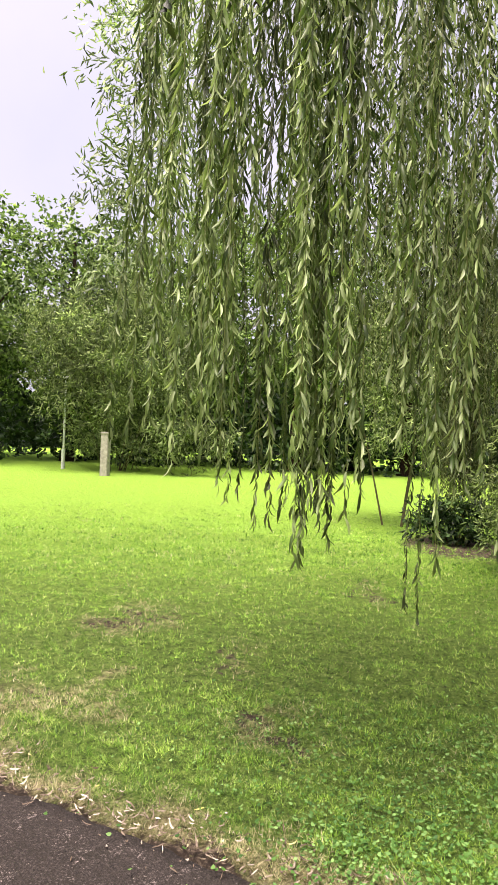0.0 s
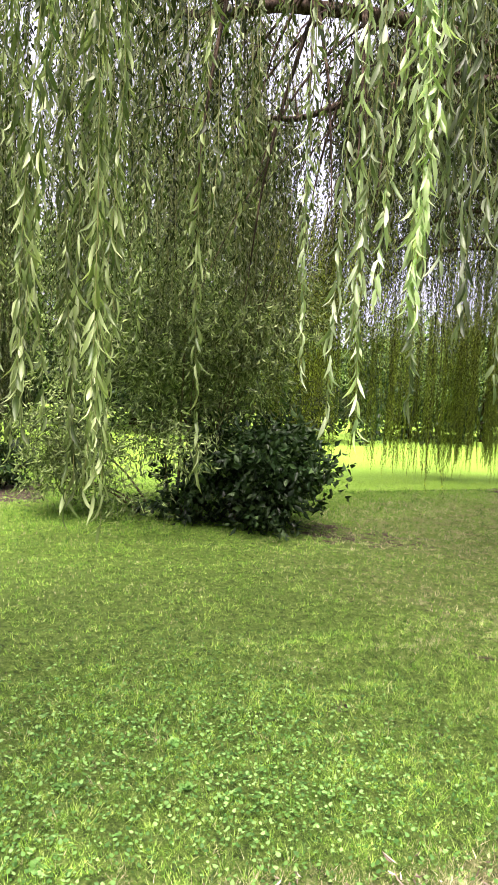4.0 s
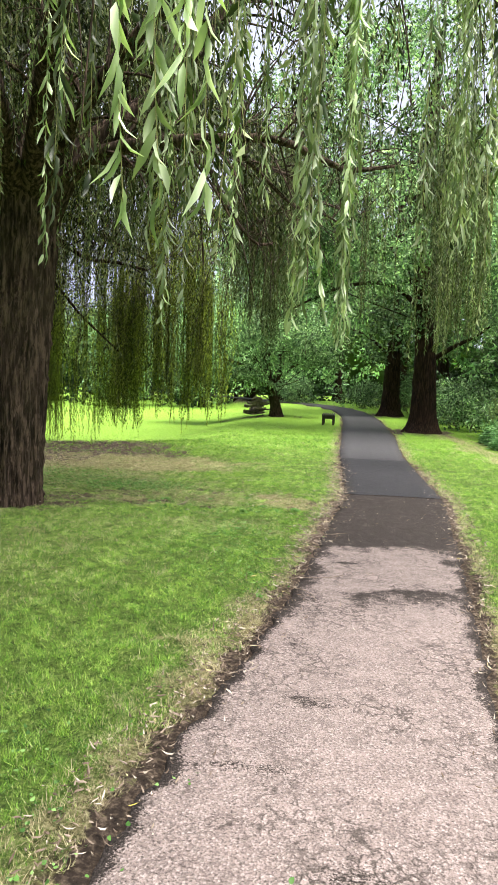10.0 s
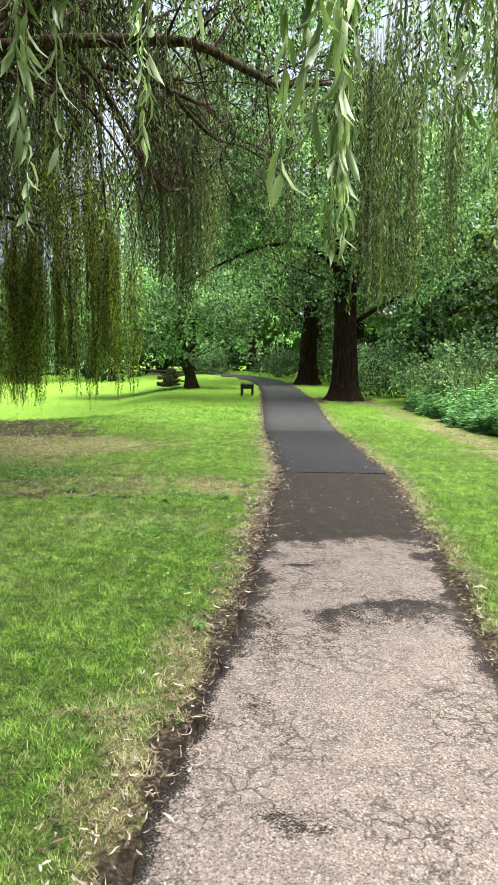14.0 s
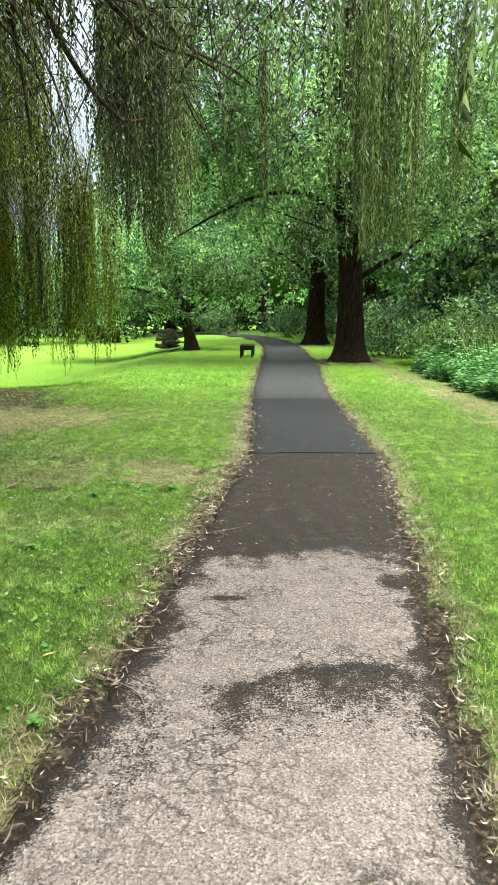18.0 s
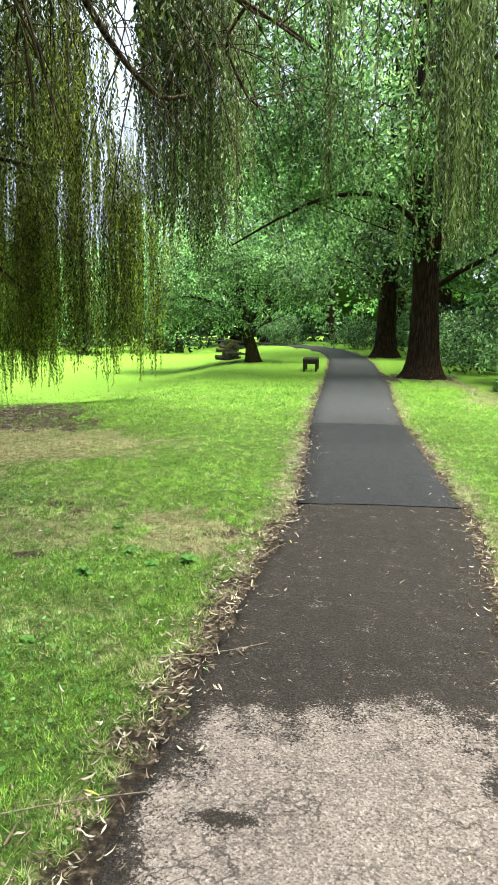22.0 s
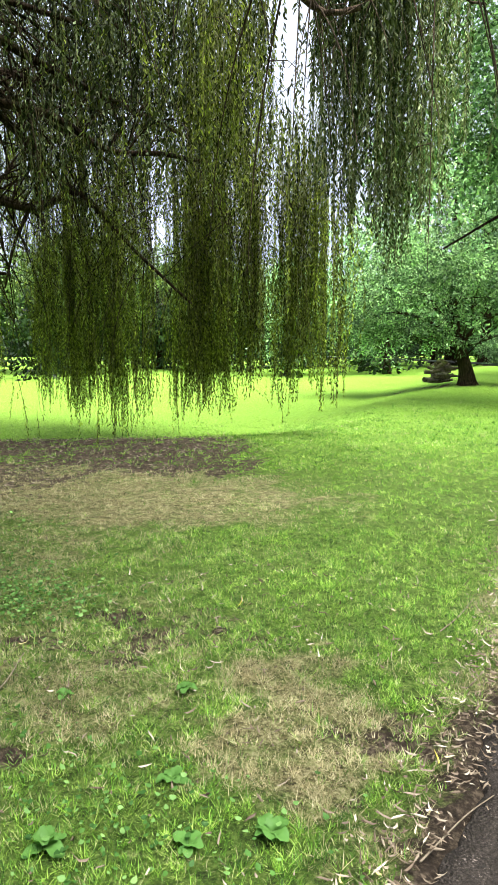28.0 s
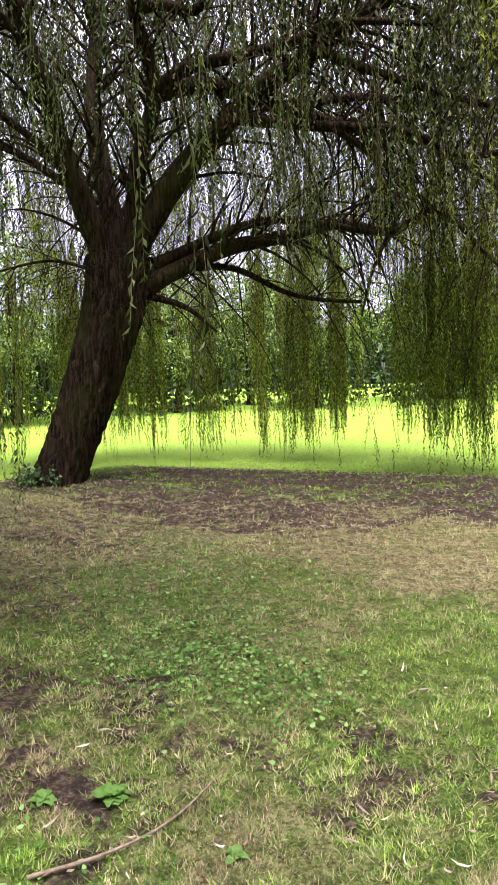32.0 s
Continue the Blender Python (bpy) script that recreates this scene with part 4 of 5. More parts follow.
# nearest shoots: tip place, how many, spread, length
NEAR = [(-1.56, 1.30, 1.92, 6, 0.07, 2.2), (-2.42, 1.70, 1.77, 4, 0.08, 2.4), (-2.41, 1.15, 1.66, 2, 0.05, 2.6), (-2.15, 1.25, 1.95, 12, 0.11, 2.4), (-1.08, 3.14, 1.78, 5, 0.06, 2.5),
        (-1.82, 3.06, 1.87, 5, 0.07, 2.4), (-1.25, 2.5, 1.80, 4, 0.06, 2.4), (0.15, 5.4, 2.6, 22, 0.25, 2.3), (0.6, 5.75, 2.35, 24, 0.25, 2.3),
        (-2.98, -0.51, 1.17, 20, 0.17, 3.3), (-2.9, 0.2, 1.25, 12, 0.16, 3.2), (-5.54, 0.04, 0.35, 2, 0.05, 3.6), (-2.8, -0.15, 1.55, 18, 0.30, 3.0), (-3.0, -0.85, 1.60, 18, 0.25, 3.0),
        (-3.25, -1.0, 2.1, 14, 0.22, 2.5), (-3.6, -0.9, 2.5, 12, 0.3, 2.3), (-3.9, -0.4, 1.9, 12, 0.35, 3.0), (-4.2, 0.6, 2.0, 2, 0.4, 3.0), (-4.19, -1.13, 1.2, 5, 0.1, 3.2), (-3.45, -1.5, 2.3, 12, 0.12, 2.2), (-3.3, -1.25, 1.75, 14, 0.12, 2.8), (-3.2, 1.14, 1.9, 1, 0.15, 2.6), (-3.3, 0.5, 1.8, 1, 0.3, 2.8),
        (-1.95, 2.1, 2.1, 4, 0.14, 2.3), (-1.5, 3.6, 2.2, 4, 0.2, 2.2), (-0.75, 3.3, 2.15, 4, 0.15, 2.2), (-2.6, 2.6, 2.1, 4, 0.25, 2.4), (0.47, 9.59, 1.98, 18, 0.3, 2.8), (-0.46, 11.69, 2.6, 16, 0.2, 2.2),
        (0.88, 12.2, 2.1, 14, 0.3, 2.6)]
SPRAYS = [(-4.99, -2.26, 4.97, 0.42), (-4.96, -2.34, 4.47, 0.34), (-4.83, -2.1, 4.06, 0.4), (-4.7, -1.88, 4.7, 0.5), (-4.63, -1.76, 4.2, 0.5), (-4.92, -2.43, 3.67, 0.26), (-4.71, -2.16, 3.3, 0.36), (-4.74, -2.07, 3.64, 0.4), (-5.19, -2.56, 5.24, 0.3), (-4.63, -1.77, 3.55, 0.4), (-4.69, -2.2, 2.96, 0.28)]
o = np.array((-4.77, 8.2, -0.08))


def fringe(rows, mat, gap, leaf, width, label):
    tp, ln = [], []
    for x, y, z, n, s, L in rows:
        d = rng.normal(0, s, (n, 2))
        up = np.abs(rng.normal(0, 0.22 + 0.5 * s, n))
        up[0] = 0
        l = L * rng.uniform(0.85, 1.1, n)
        tp.append(np.column_stack([x + d[:, 0], y + d[:, 1], z + up + l]))
        ln.append(l)
    (lv, lt), (sv, st), tone = strands(np.vstack(tp), np.concatenate(ln), rng, gap, leaf, width, True, 0.05, 0.05)
    part("fringe", mesh_of("fringe", lv - o, lt, mat, True, ("tone", tone)), WILLOW_UP, label, "stuff")
    part("fringe_stem", mesh_of("fringe_stem", sv - o, st, M_STEM), WILLOW_UP, kind="stuff")


fringe([r for r in NEAR if r[1] < 1.12], M_WILLOW_HALF_SHADE, 0.027, 0.135, 0.0155, "green hanging leaves at the crown's south edge")
fringe([r for r in NEAR if 1.12 <= r[1] < 9], M_WILLOW_LIT, 0.027, 0.135, 0.0155, "pale green hanging leaves of low shoots")
fringe([r for r in NEAR if r[1] >= 9], M_WILLOW, 0.034, 0.105, 0.0145, "olive green hanging leaves over the path")

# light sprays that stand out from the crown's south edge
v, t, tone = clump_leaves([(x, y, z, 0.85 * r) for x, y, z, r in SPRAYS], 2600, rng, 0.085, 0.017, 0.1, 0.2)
part("outer_spray", mesh_of("outer_spray", v - o, t, M_WILLOW_LIT, False, ("tone", tone)), WILLOW_UP, "yellow-green loose leaf sprays at the crown's edge", "stuff")

# -- leaning willow farther in on the lawn
rng = np.random.default_rng(12)
B_LIMBS = [
    ([(-10.46, 12.8, 2.9), (-10.48, 12.71, 3.34), (-10.48, 12.48, 3.96), (-10.5, 12.19, 4.71), (-10.38, 11.98, 5.39), (-10.36, 11.77, 5.92), (-10.23, 11.54, 6.6), (-10.0, 11.2, 7.8)], 0.21, 0.08),
    ([(-10.36, 11.77, 5.9), (-10.63, 11.63, 6.32), (-11.2, 11.3, 6.9), (-12.0, 11.0, 7.4)], 0.10, 0.04),
    ([(-10.5, 12.9, 3.1), (-10.56, 12.99, 3.62), (-10.81, 12.95, 4.65), (-11.02, 12.96, 5.54), (-11.16, 13.14, 6.62), (-11.28, 13.34, 7.71)], 0.19, 0.09),
    ([(-10.4, 12.95, 3.0), (-10.26, 13.12, 3.66), (-10.02, 13.13, 4.57), (-9.72, 13.26, 5.36), (-9.66, 13.16, 5.92), (-9.57, 12.93, 6.41), (-9.37, 12.87, 6.9), (-9.2, 12.7, 8.0)], 0.17, 0.06),
    ([(-9.57, 12.93, 6.45), (-9.28, 13.22, 6.46), (-8.97, 13.5, 6.33), (-8.73, 13.67, 6.63), (-8.2, 13.8, 7.1)], 0.09, 0.04),
    ([(-9.72, 13.26, 5.47), (-9.22, 13.49, 5.68), (-8.65, 13.94, 5.74), (-8.02, 14.39, 5.81), (-7.47, 14.67, 5.9), (-6.4, 15.2, 5.6)], 0.11, 0.03),
    ([(-10.42, 12.95, 2.95), (-10.3, 13.2, 3.5), (-9.93, 13.68, 4.38), (-9.51, 14.13, 4.99), (-9.07, 14.54, 5.52), (-8.49, 14.91, 5.84), (-7.91, 15.22, 6.15), (-7.16, 15.62, 6.44), (-6.0, 16.2, 6.5)], 0.25, 0.08),
    ([(-9.71, 13.28, 5.47), (-9.42, 13.91, 5.62), (-9.2, 14.54, 5.51), (-8.82, 15.29, 5.27), (-8.66, 16.84, 5.28), (-8.42, 17.95, 5.05), (-7.95, 18.89, 4.52)], 0.14, 0.03),
    ([(-8.93, 15.17, 5.44), (-8.51, 16.3, 5.64), (-7.97, 17.66, 5.6), (-7.6, 18.64, 5.79)], 0.08, 0.03),
    ([(-10.4, 13.0, 2.7), (-10.22, 13.39, 2.93), (-9.85, 14.51, 3.44), (-9.68, 15.52, 3.68), (-9.63, 16.75, 4.0), (-9.53, 17.94, 3.96), (-9.24, 18.44, 4.16), (-8.89, 19.21, 4.1), (-8.35, 19.82, 3.52)], 0.16, 0.035),
    ([(-10.35, 13.1, 2.9), (-10.18, 13.47, 3.01), (-10.02, 14.08, 3.16), (-9.99, 14.82, 3.17), (-9.85, 15.63, 2.85), (-9.7, 16.25, 2.72), (-9.31, 16.93, 2.66)], 0.075, 0.03),
    ([(-10.35, 13.1, 2.75), (-10.25, 13.35, 2.72), (-9.88, 13.75, 2.53), (-9.55, 14.07, 2.15)], 0.08, 0.02),
    ([(-8.1, 15.17, 6.2), (-8.19, 15.08, 6.1), (-8.32, 14.94, 5.75), (-8.48, 14.92, 5.1)], 0.08, 0.03),
    ([(-8.71, 15.41, 5.22), (-8.79, 16.45, 5.01), (-8.66, 17.37, 4.49), (-8.4, 18.21, 3.98), (-8.18, 18.86, 3.43)], 0.07, 0.02),
    ([(-9.53, 17.94, 3.96), (-9.63, 17.58, 3.26), (-9.65, 17.29, 2.45)], 0.045, 0.015),
    ([(-10.5, 12.6, 3.1), (-10.51, 11.93, 3.19), (-10.47, 11.19, 3.0), (-10.41, 10.72, 2.82)], 0.03, 0.01),
    ([(-10.2, 13.4, 3.2), (-9.6, 15.2, 3.9), (-8.7, 16.9, 3.7), (-7.8, 17.0, 3.9), (-7.0, 17.4, 3.0), (-6.0, 17.5, 2.1)], 0.09, 0.02),
    ([(-8.2, 14.9, 5.9), (-7.4, 15.9, 5.4), (-6.2, 17.0, 4.8), (-5.0, 17.6, 4.2)], 0.08, 0.02),
    ([(-9.3, 14.3, 5.2), (-8.2, 15.0, 4.9), (-7.1, 15.4, 4.6), (-6.4, 15.7, 4.15), (-5.7, 16.0, 4.1), (-5.1, 16.4, 4.0)], 0.10, 0.025),
    ([(-10.6, 12.7, 3.4), (-12.0, 13.6, 4.4), (-13.6, 14.6, 4.6), (-15.0, 15.2, 4.2)], 0.10, 0.03),
    ([(-10.6, 12.5, 4.2), (-12.0, 11.6, 5.2), (-13.4, 10.6, 5.2), (-14.8, 9.8, 4.4)], 0.07, 0.02),
    ([(-10.5, 12.2, 4.6), (-10.6, 10.6, 5.4), (-10.2, 8.6, 5.2), (-9.8, 7.0, 4.4)], 0.06, 0.02),
]
B_TWIGS, B_ENDS = twig_runs(B_LIMBS, rng, 8.0, (0.6, 2.7), 0.032)
# dead twigs tangled in the crotch
for k in range(320):
    q = np.array((-10.4, 12.8, 2.95)) + rng.normal(0, 1, 3) * (0.34, 0.34, 0.35)
    d = unit(rng.normal(0, 1, 3) * (1, 1, 0.3)) * rng.uniform(0.2, 0.6)
    B_TWIGS.append(tube(np.array([q, q + d * 0.6, q + d + [0, 0, -rng.uniform(0.1, 0.5)]]), 0.007, 0.003, 4))
c = (-10.3, 12.8)
sets = [
    hung(B_ENDS[np.hypot(B_ENDS[:, 0] - c[0], B_ENDS[:, 1] - c[1]) > 4.2][::2], rng, 1, 0.5, 1.8),
    ring(c, 285, 395, 5.6, 7.6, 1350, (3.3, 5.6), (-0.2, 0.7), rng, 15, 0.075, 3.0),
    ring(c, 280, 378, 5.2, 7.4, 560, (5.0, 6.9), (2.8, 4.2), rng),
    ring(c, 35, 62, 6.4, 8.3, 300, (3.4, 5.6), (0.0, 1.3), rng, 22, 0.09, 3.0),
    ring(c, 62, 90, 6.0, 7.4, 240, (4.2, 6.0), (2.4, 3.8), rng),
    ring(c, 225, 285, 5.8, 7.6, 400, (3.4, 5.4), (0.0, 1.0), rng, 14, 0.08, 2.6),
    ring(c, 165, 225, 5.8, 7.4, 200, (3.8, 5.8), (1.4, 2.8), rng),
]
# the longest ropes at its north-east edge: place, lowest tip
for x, y, z in [(-3.8, 17.5, 0.25), (-4.05, 17.3, 0.8), (-4.35, 17.55, 0.1), (-4.7, 17.2, 0.6), (-5.0, 17.5, 0.4), (-5.45, 17.6, 0.65), (-5.8, 17.9, 0.3), (-6.3, 18.1, 0.5)]:
    d = rng.normal(0, 0.11, (30, 2))
    zt = rng.uniform(3.7, 5.0, 30)
    sets.append((np.column_stack([x + d[:, 0], y + d[:, 1], zt]), zt - z - np.abs(rng.normal(0, 0.5, 30)) - 2.5 * np.hypot(d[:, 0], d[:, 1])))
tops, lens = gaps(np.vstack([s[0] for s in sets]), np.concatenate([s[1] for s in sets]))
high = [dome(c, 8.4, 4.2, 5.1, 9600, rng, 0.8, 1.7, 0.55), dome((-6.0, 16.8), 2.2, 3.6, 4.4, 420, rng, 0.8, 1.7, 0.1)]
high = (*gaps(np.vstack([h[0] for h in high]), np.concatenate([h[1] for h in high])), (0.055, 0.135, 0.034))
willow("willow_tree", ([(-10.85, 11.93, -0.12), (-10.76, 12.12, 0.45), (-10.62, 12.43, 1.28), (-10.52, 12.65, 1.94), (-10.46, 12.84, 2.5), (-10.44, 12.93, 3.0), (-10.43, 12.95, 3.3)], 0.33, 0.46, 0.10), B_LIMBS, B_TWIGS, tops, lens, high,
       "leaning old weeping willow with a furrowed trunk", 6, M_BARK, M_WILLOW_BACKLIT, 0.041, 0.086, 0.020)


# -- broadleaved trees
def crown_blobs(c, size, n, rng, rad=(0.7, 1.3), shell=0.6):
    d = unit(rng.normal(size=(n, 3)))
    r = rng.uniform(shell, 1.0, n)
    p = np.array(c) + d * r[:, None] * np.array(size)
    return np.column_stack([p, rng.uniform(*rad, n)])


def broad_tree(name, base, trunk, tr, limbs, blobs, per, label, seed, mat, bark, leaf=0.15, width=0.10, flare=0.2):
    rng = np.random.default_rng(seed)
    o = np.array(base, float)
    tree = thing(name, base, label, "tree")
    v, t = tube(spline(trunk, 0.2 if name != "wood_tree" else 0.8), tr[0], tr[1], 24 if name != "wood_tree" else 10, 0.05, seed, flare, 0.8)
    part("trunk", mesh_of("trunk", v, t, bark, True), tree)
    for k, (pts, a, b) in enumerate(limbs):
        v, t = tube(spline(pts, 0.3), a, b, 9, 0.05, seed + k)
        part("limb", mesh_of("limb", v, t, bark, True), tree)
    B = np.asarray(blobs)
    fine = []
    for b in B[:: max(1, len(B) // 40)]:
        f = rng.uniform(0.25, 0.95)
        P = spline(trunk, 0.3)
        s = P[int(f * (len(P) - 1))]
        m = (s + b[:3]) / 2 + rng.normal(0, 0.3, 3)
        fine.append(tube(spline([s, m, b[:3]], 0.5), tr[1] * 0.16 + 0.006, 0.006, 5))
    v, t = joined(fine)
    part("branchwork", mesh_of("branchwork", v, t, bark, True), tree, kind="stuff")
    v, t, tone = clump_leaves(B, per, rng, leaf, width, flat=0.6)
    part("crown", mesh_of("crown", v, t, mat, False, ("tone", tone)), tree, kind="stuff")
    return tree


rng = np.random.default_rng(21)
# big tree on the far side of the path, with low sweeping branches
bl = np.vstack([crown_blobs((0, 0, 9.5), (6.5, 6.5, 5.5), 100, rng, (0.8, 1.5)), crown_blobs((0.5, 0, 4.6), (5.0, 5.0, 1.2), 26, rng, (0.5, 0.9), 0.7), crown_blobs((-4.0, -1.0, 6.2), (3.2, 3.0, 1.8), 40, rng, (0.6, 1.1), 0.3)])
bl = bl[~((bl[:, 0] > -2.2) & (bl[:, 0] < 1.2) & (bl[:, 1] < -0.3) & (bl[:, 2] < 4.4))]
bl = np.vstack([bl, crown_blobs((0.1, -1.2, 6.0), (2.0, 0.8, 2.2), 34, rng, (0.35, 0.7), 0.2), crown_blobs((2.2, -0.8, 4.4), (1.6, 0.8, 0.9), 16, rng, (0.3, 0.6), 0.2)])
broad_tree("big_tree", (2.65, 25.2, -0.05), [(0, 0, 0), (0, 0, 1.2), (-0.05, 0, 3.2), (-0.25, 0, 5.5), (-0.3, 0, 9), (-0.2, 0, 13)], (0.46, 0.12), [
    ([(0.0, 0, 2.8), (0.3, -0.05, 5.0), (0.5, 0, 8.0), (0.6, 0.2, 11)], 0.24, 0.08),
    ([(-0.15, 0, 4.2), (-1.4, -0.5, 5.0), (-2.8, -1.0, 4.9), (-4.0, -1.2, 4.4), (-5.4, -1.4, 3.6)], 0.09, 0.02),
    ([(-0.2, 0, 4.6), (-1.3, 0.2, 6.2), (-2.6, 0.4, 7.6), (-3.8, 0.6, 8.6)], 0.12, 0.03),
    ([(0.1, 0, 2.5), (0.8, -0.2, 3.0), (1.6, -0.4, 3.45), (2.6, -0.6, 4.3)], 0.09, 0.025),
    ([(-0.3, 0, 6.0), (0.8, -0.6, 7.6), (2.0, -1.2, 9.4)], 0.1, 0.03)],
    bl, 330, "tall broadleaved tree with a thick flared brown trunk", 31, M_BROAD, M_BARK_BIG, 0.14, 0.075, 0.28)
bl = np.vstack([crown_blobs((0, 0, 9), (6, 6, 6), 90, rng, (0.9, 1.6)), crown_blobs((0, 0, 4.2), (4.5, 4.5, 1.3), 26, rng, (0.6, 1.0), 0.6)])
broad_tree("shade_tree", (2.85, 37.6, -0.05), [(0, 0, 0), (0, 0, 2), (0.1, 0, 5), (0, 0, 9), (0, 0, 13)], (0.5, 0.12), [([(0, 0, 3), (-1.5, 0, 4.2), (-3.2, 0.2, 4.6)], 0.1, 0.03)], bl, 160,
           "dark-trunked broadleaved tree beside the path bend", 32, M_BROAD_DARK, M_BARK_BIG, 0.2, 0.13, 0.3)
# small spreading tree on the lawn
bl = np.vstack([crown_blobs((-1.2, 0, 3.6), (4.0, 3.0, 1.5), 70, rng, (0.5, 1.0), 0.3), crown_blobs((-3.4, -0.4, 2.1), (1.8, 1.4, 0.7), 20, rng, (0.4, 0.7), 0.3), crown_blobs((1.8, 0, 2.9), (1.5, 1.4, 0.7), 14, rng, (0.4, 0.7), 0.3), crown_blobs((-2.2, -1.0, 1.75), (2.8, 1.4, 0.6), 26, rng, (0.35, 0.6), 0.3)])
broad_tree("lawn_tree", (-2.8, 32.0, -0.05), [(0, 0, 0), (-0.08, 0, 0.6), (-0.3, 0, 1.3), (-0.5, 0, 2.2), (-0.6, 0, 3.6)], (0.26, 0.1), [
    ([(-0.3, 0, 1.3), (-1.2, -0.2, 2.1), (-2.4, -0.3, 2.5), (-3.6, -0.4, 2.3)], 0.1, 0.02), ([(-0.3, 0, 1.4), (0.5, 0, 2.2), (1.6, 0, 2.7)], 0.09, 0.02)],
    bl, 420, "small dark-trunked spreading tree on the lawn", 33, M_BROAD, M_BARK, 0.13, 0.07, 0.12)


# -- woods that close the park
def wood_tree(seed, h, w, mat, label):
    rng = np.random.default_rng(seed)
    bl = np.vstack([crown_blobs((0, 0, h * 0.62), (w, w, h * 0.36), 70, rng, (0.10 * h, 0.17 * h), 0.55), crown_blobs((0, 0, h * (0.25 if mat is M_BROAD_SUNLIT else 0.36)), (w * 0.9, w * 0.9, h * (0.2 if mat is M_BROAD_SUNLIT else 0.1)), 22, rng, (0.08 * h, 0.13 * h), 0.6)])
    return broad_tree("wood_tree", (0, 0, -0.1), [(0, 0, 0), (0.1, 0, h * 0.2), (-0.1, 0.1, h * 0.45), (0, 0, h * 0.85)], (0.025 * h, 0.006 * h), [([(0, 0, h * 0.25), (w * 0.3, 0, h * 0.45), (w * 0.6, 0.3, h * 0.6)], 0.01 * h, 0.003 * h)], bl, 28,
                      label, seed, mat, M_BARK_BIG, 0.31, 0.19, 0.1)


WOODS = [wood_tree(41, 15, 5.5, M_FAR, "tall dark-leaved tree of the park wood"), wood_tree(42, 12, 5.0, M_FAR, "dense dark green tree of the park wood"), wood_tree(43, 13, 5.0, M_BROAD_SUNLIT, "light green tree of the park wood")]
spots = []
rng = np.random.default_rng(50)
# along the lawn's far side, west and north-west
for k in range(26):
    a = -125 + k * 4.7 + rng.normal(0, 1.0)
    d = 40 + rng.normal(0, 1.2) + (6 if k % 2 else 0) + max(0, (a + 60)) * 0.35
    spots.append((math.sin(radians(a)) * d, math.cos(radians(a)) * d, (0, 1)[k % 3 == 1] if a < -26 else (2, 1, 0)[k % 3], rng.uniform(0.85, 1.15) * (0.62 if a > -62 else 1.0)))
# north behind the lawn tree, along the bend, and the east side
for x, y, k, s in [(-9, 50, 2, 0.75), (-4, 58, 2, 1.2), (-14, 46, 2, 0.55), (1, 62, 2, 1.2), (-7, 66, 0, 1.3), (7, 46, 0, 1.2), (5.5, 54, 1, 1.1), (9.5, 36, 2, 1.0), (11, 28, 1, 0.85), (12, 20, 2, 0.8), (12, 12, 1, 0.75), (13, 4, 0, 0.75),
                   (1, -24, 1, 1.1), (-10, -27, 0, 1.2), (-20, -27, 1, 1.1), (15, 44, 2, 1.2), (-30, 46, 1, 0.7), (-22, 52, 1, 0.65)]:
    spots.append((x, y, k, s))
used = set()
for x, y, k, s in spots:
    m = pose(x, y, -0.1 + float(ground_z(x, y)), 0, 0, rng.uniform(0, 360)) @ Matrix.Diagonal((s, s, s, 1))
    if k not in used:
        WOODS[k].matrix_basis = m
        used.add(k)
    else:
        t = copy_thing(WOODS[k], m)
        t.scale = (s, s, s)
        t.location, t.rotation_mode = m.translation, "XYZ"


# undergrowth under the woods, with the deep shade there put into its colour
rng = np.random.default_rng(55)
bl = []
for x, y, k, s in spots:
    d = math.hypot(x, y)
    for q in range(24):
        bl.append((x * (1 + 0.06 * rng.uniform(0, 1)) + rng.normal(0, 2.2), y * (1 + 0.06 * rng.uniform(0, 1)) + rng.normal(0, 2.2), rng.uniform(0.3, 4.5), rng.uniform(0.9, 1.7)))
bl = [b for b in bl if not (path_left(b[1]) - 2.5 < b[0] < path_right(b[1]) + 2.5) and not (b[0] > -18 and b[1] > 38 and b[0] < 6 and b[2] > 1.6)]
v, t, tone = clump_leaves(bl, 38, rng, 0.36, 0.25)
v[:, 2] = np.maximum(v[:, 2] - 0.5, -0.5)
tagged(new("undergrowth", mesh_of("undergrowth", v, t, M_DARKLEAF_SHADE, False, ("tone", tone))), "undergrowth filling the edge of the wood, coloured dark as deep shade", "undergrowth", kind="stuff")


bl = [(rng.uniform(8.2, 13), rng.uniform(4, 46), rng.uniform(0.3, 1) ** 1.5 * 6.5, rng.uniform(0.8, 1.5)) for k in range(150)]
v, t, tone = clump_leaves(bl, 230, rng, 0.20, 0.13)
v[:, 2] = np.maximum(v[:, 2], 0.0)
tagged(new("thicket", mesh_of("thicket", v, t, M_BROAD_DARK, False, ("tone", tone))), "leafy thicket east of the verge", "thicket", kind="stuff")

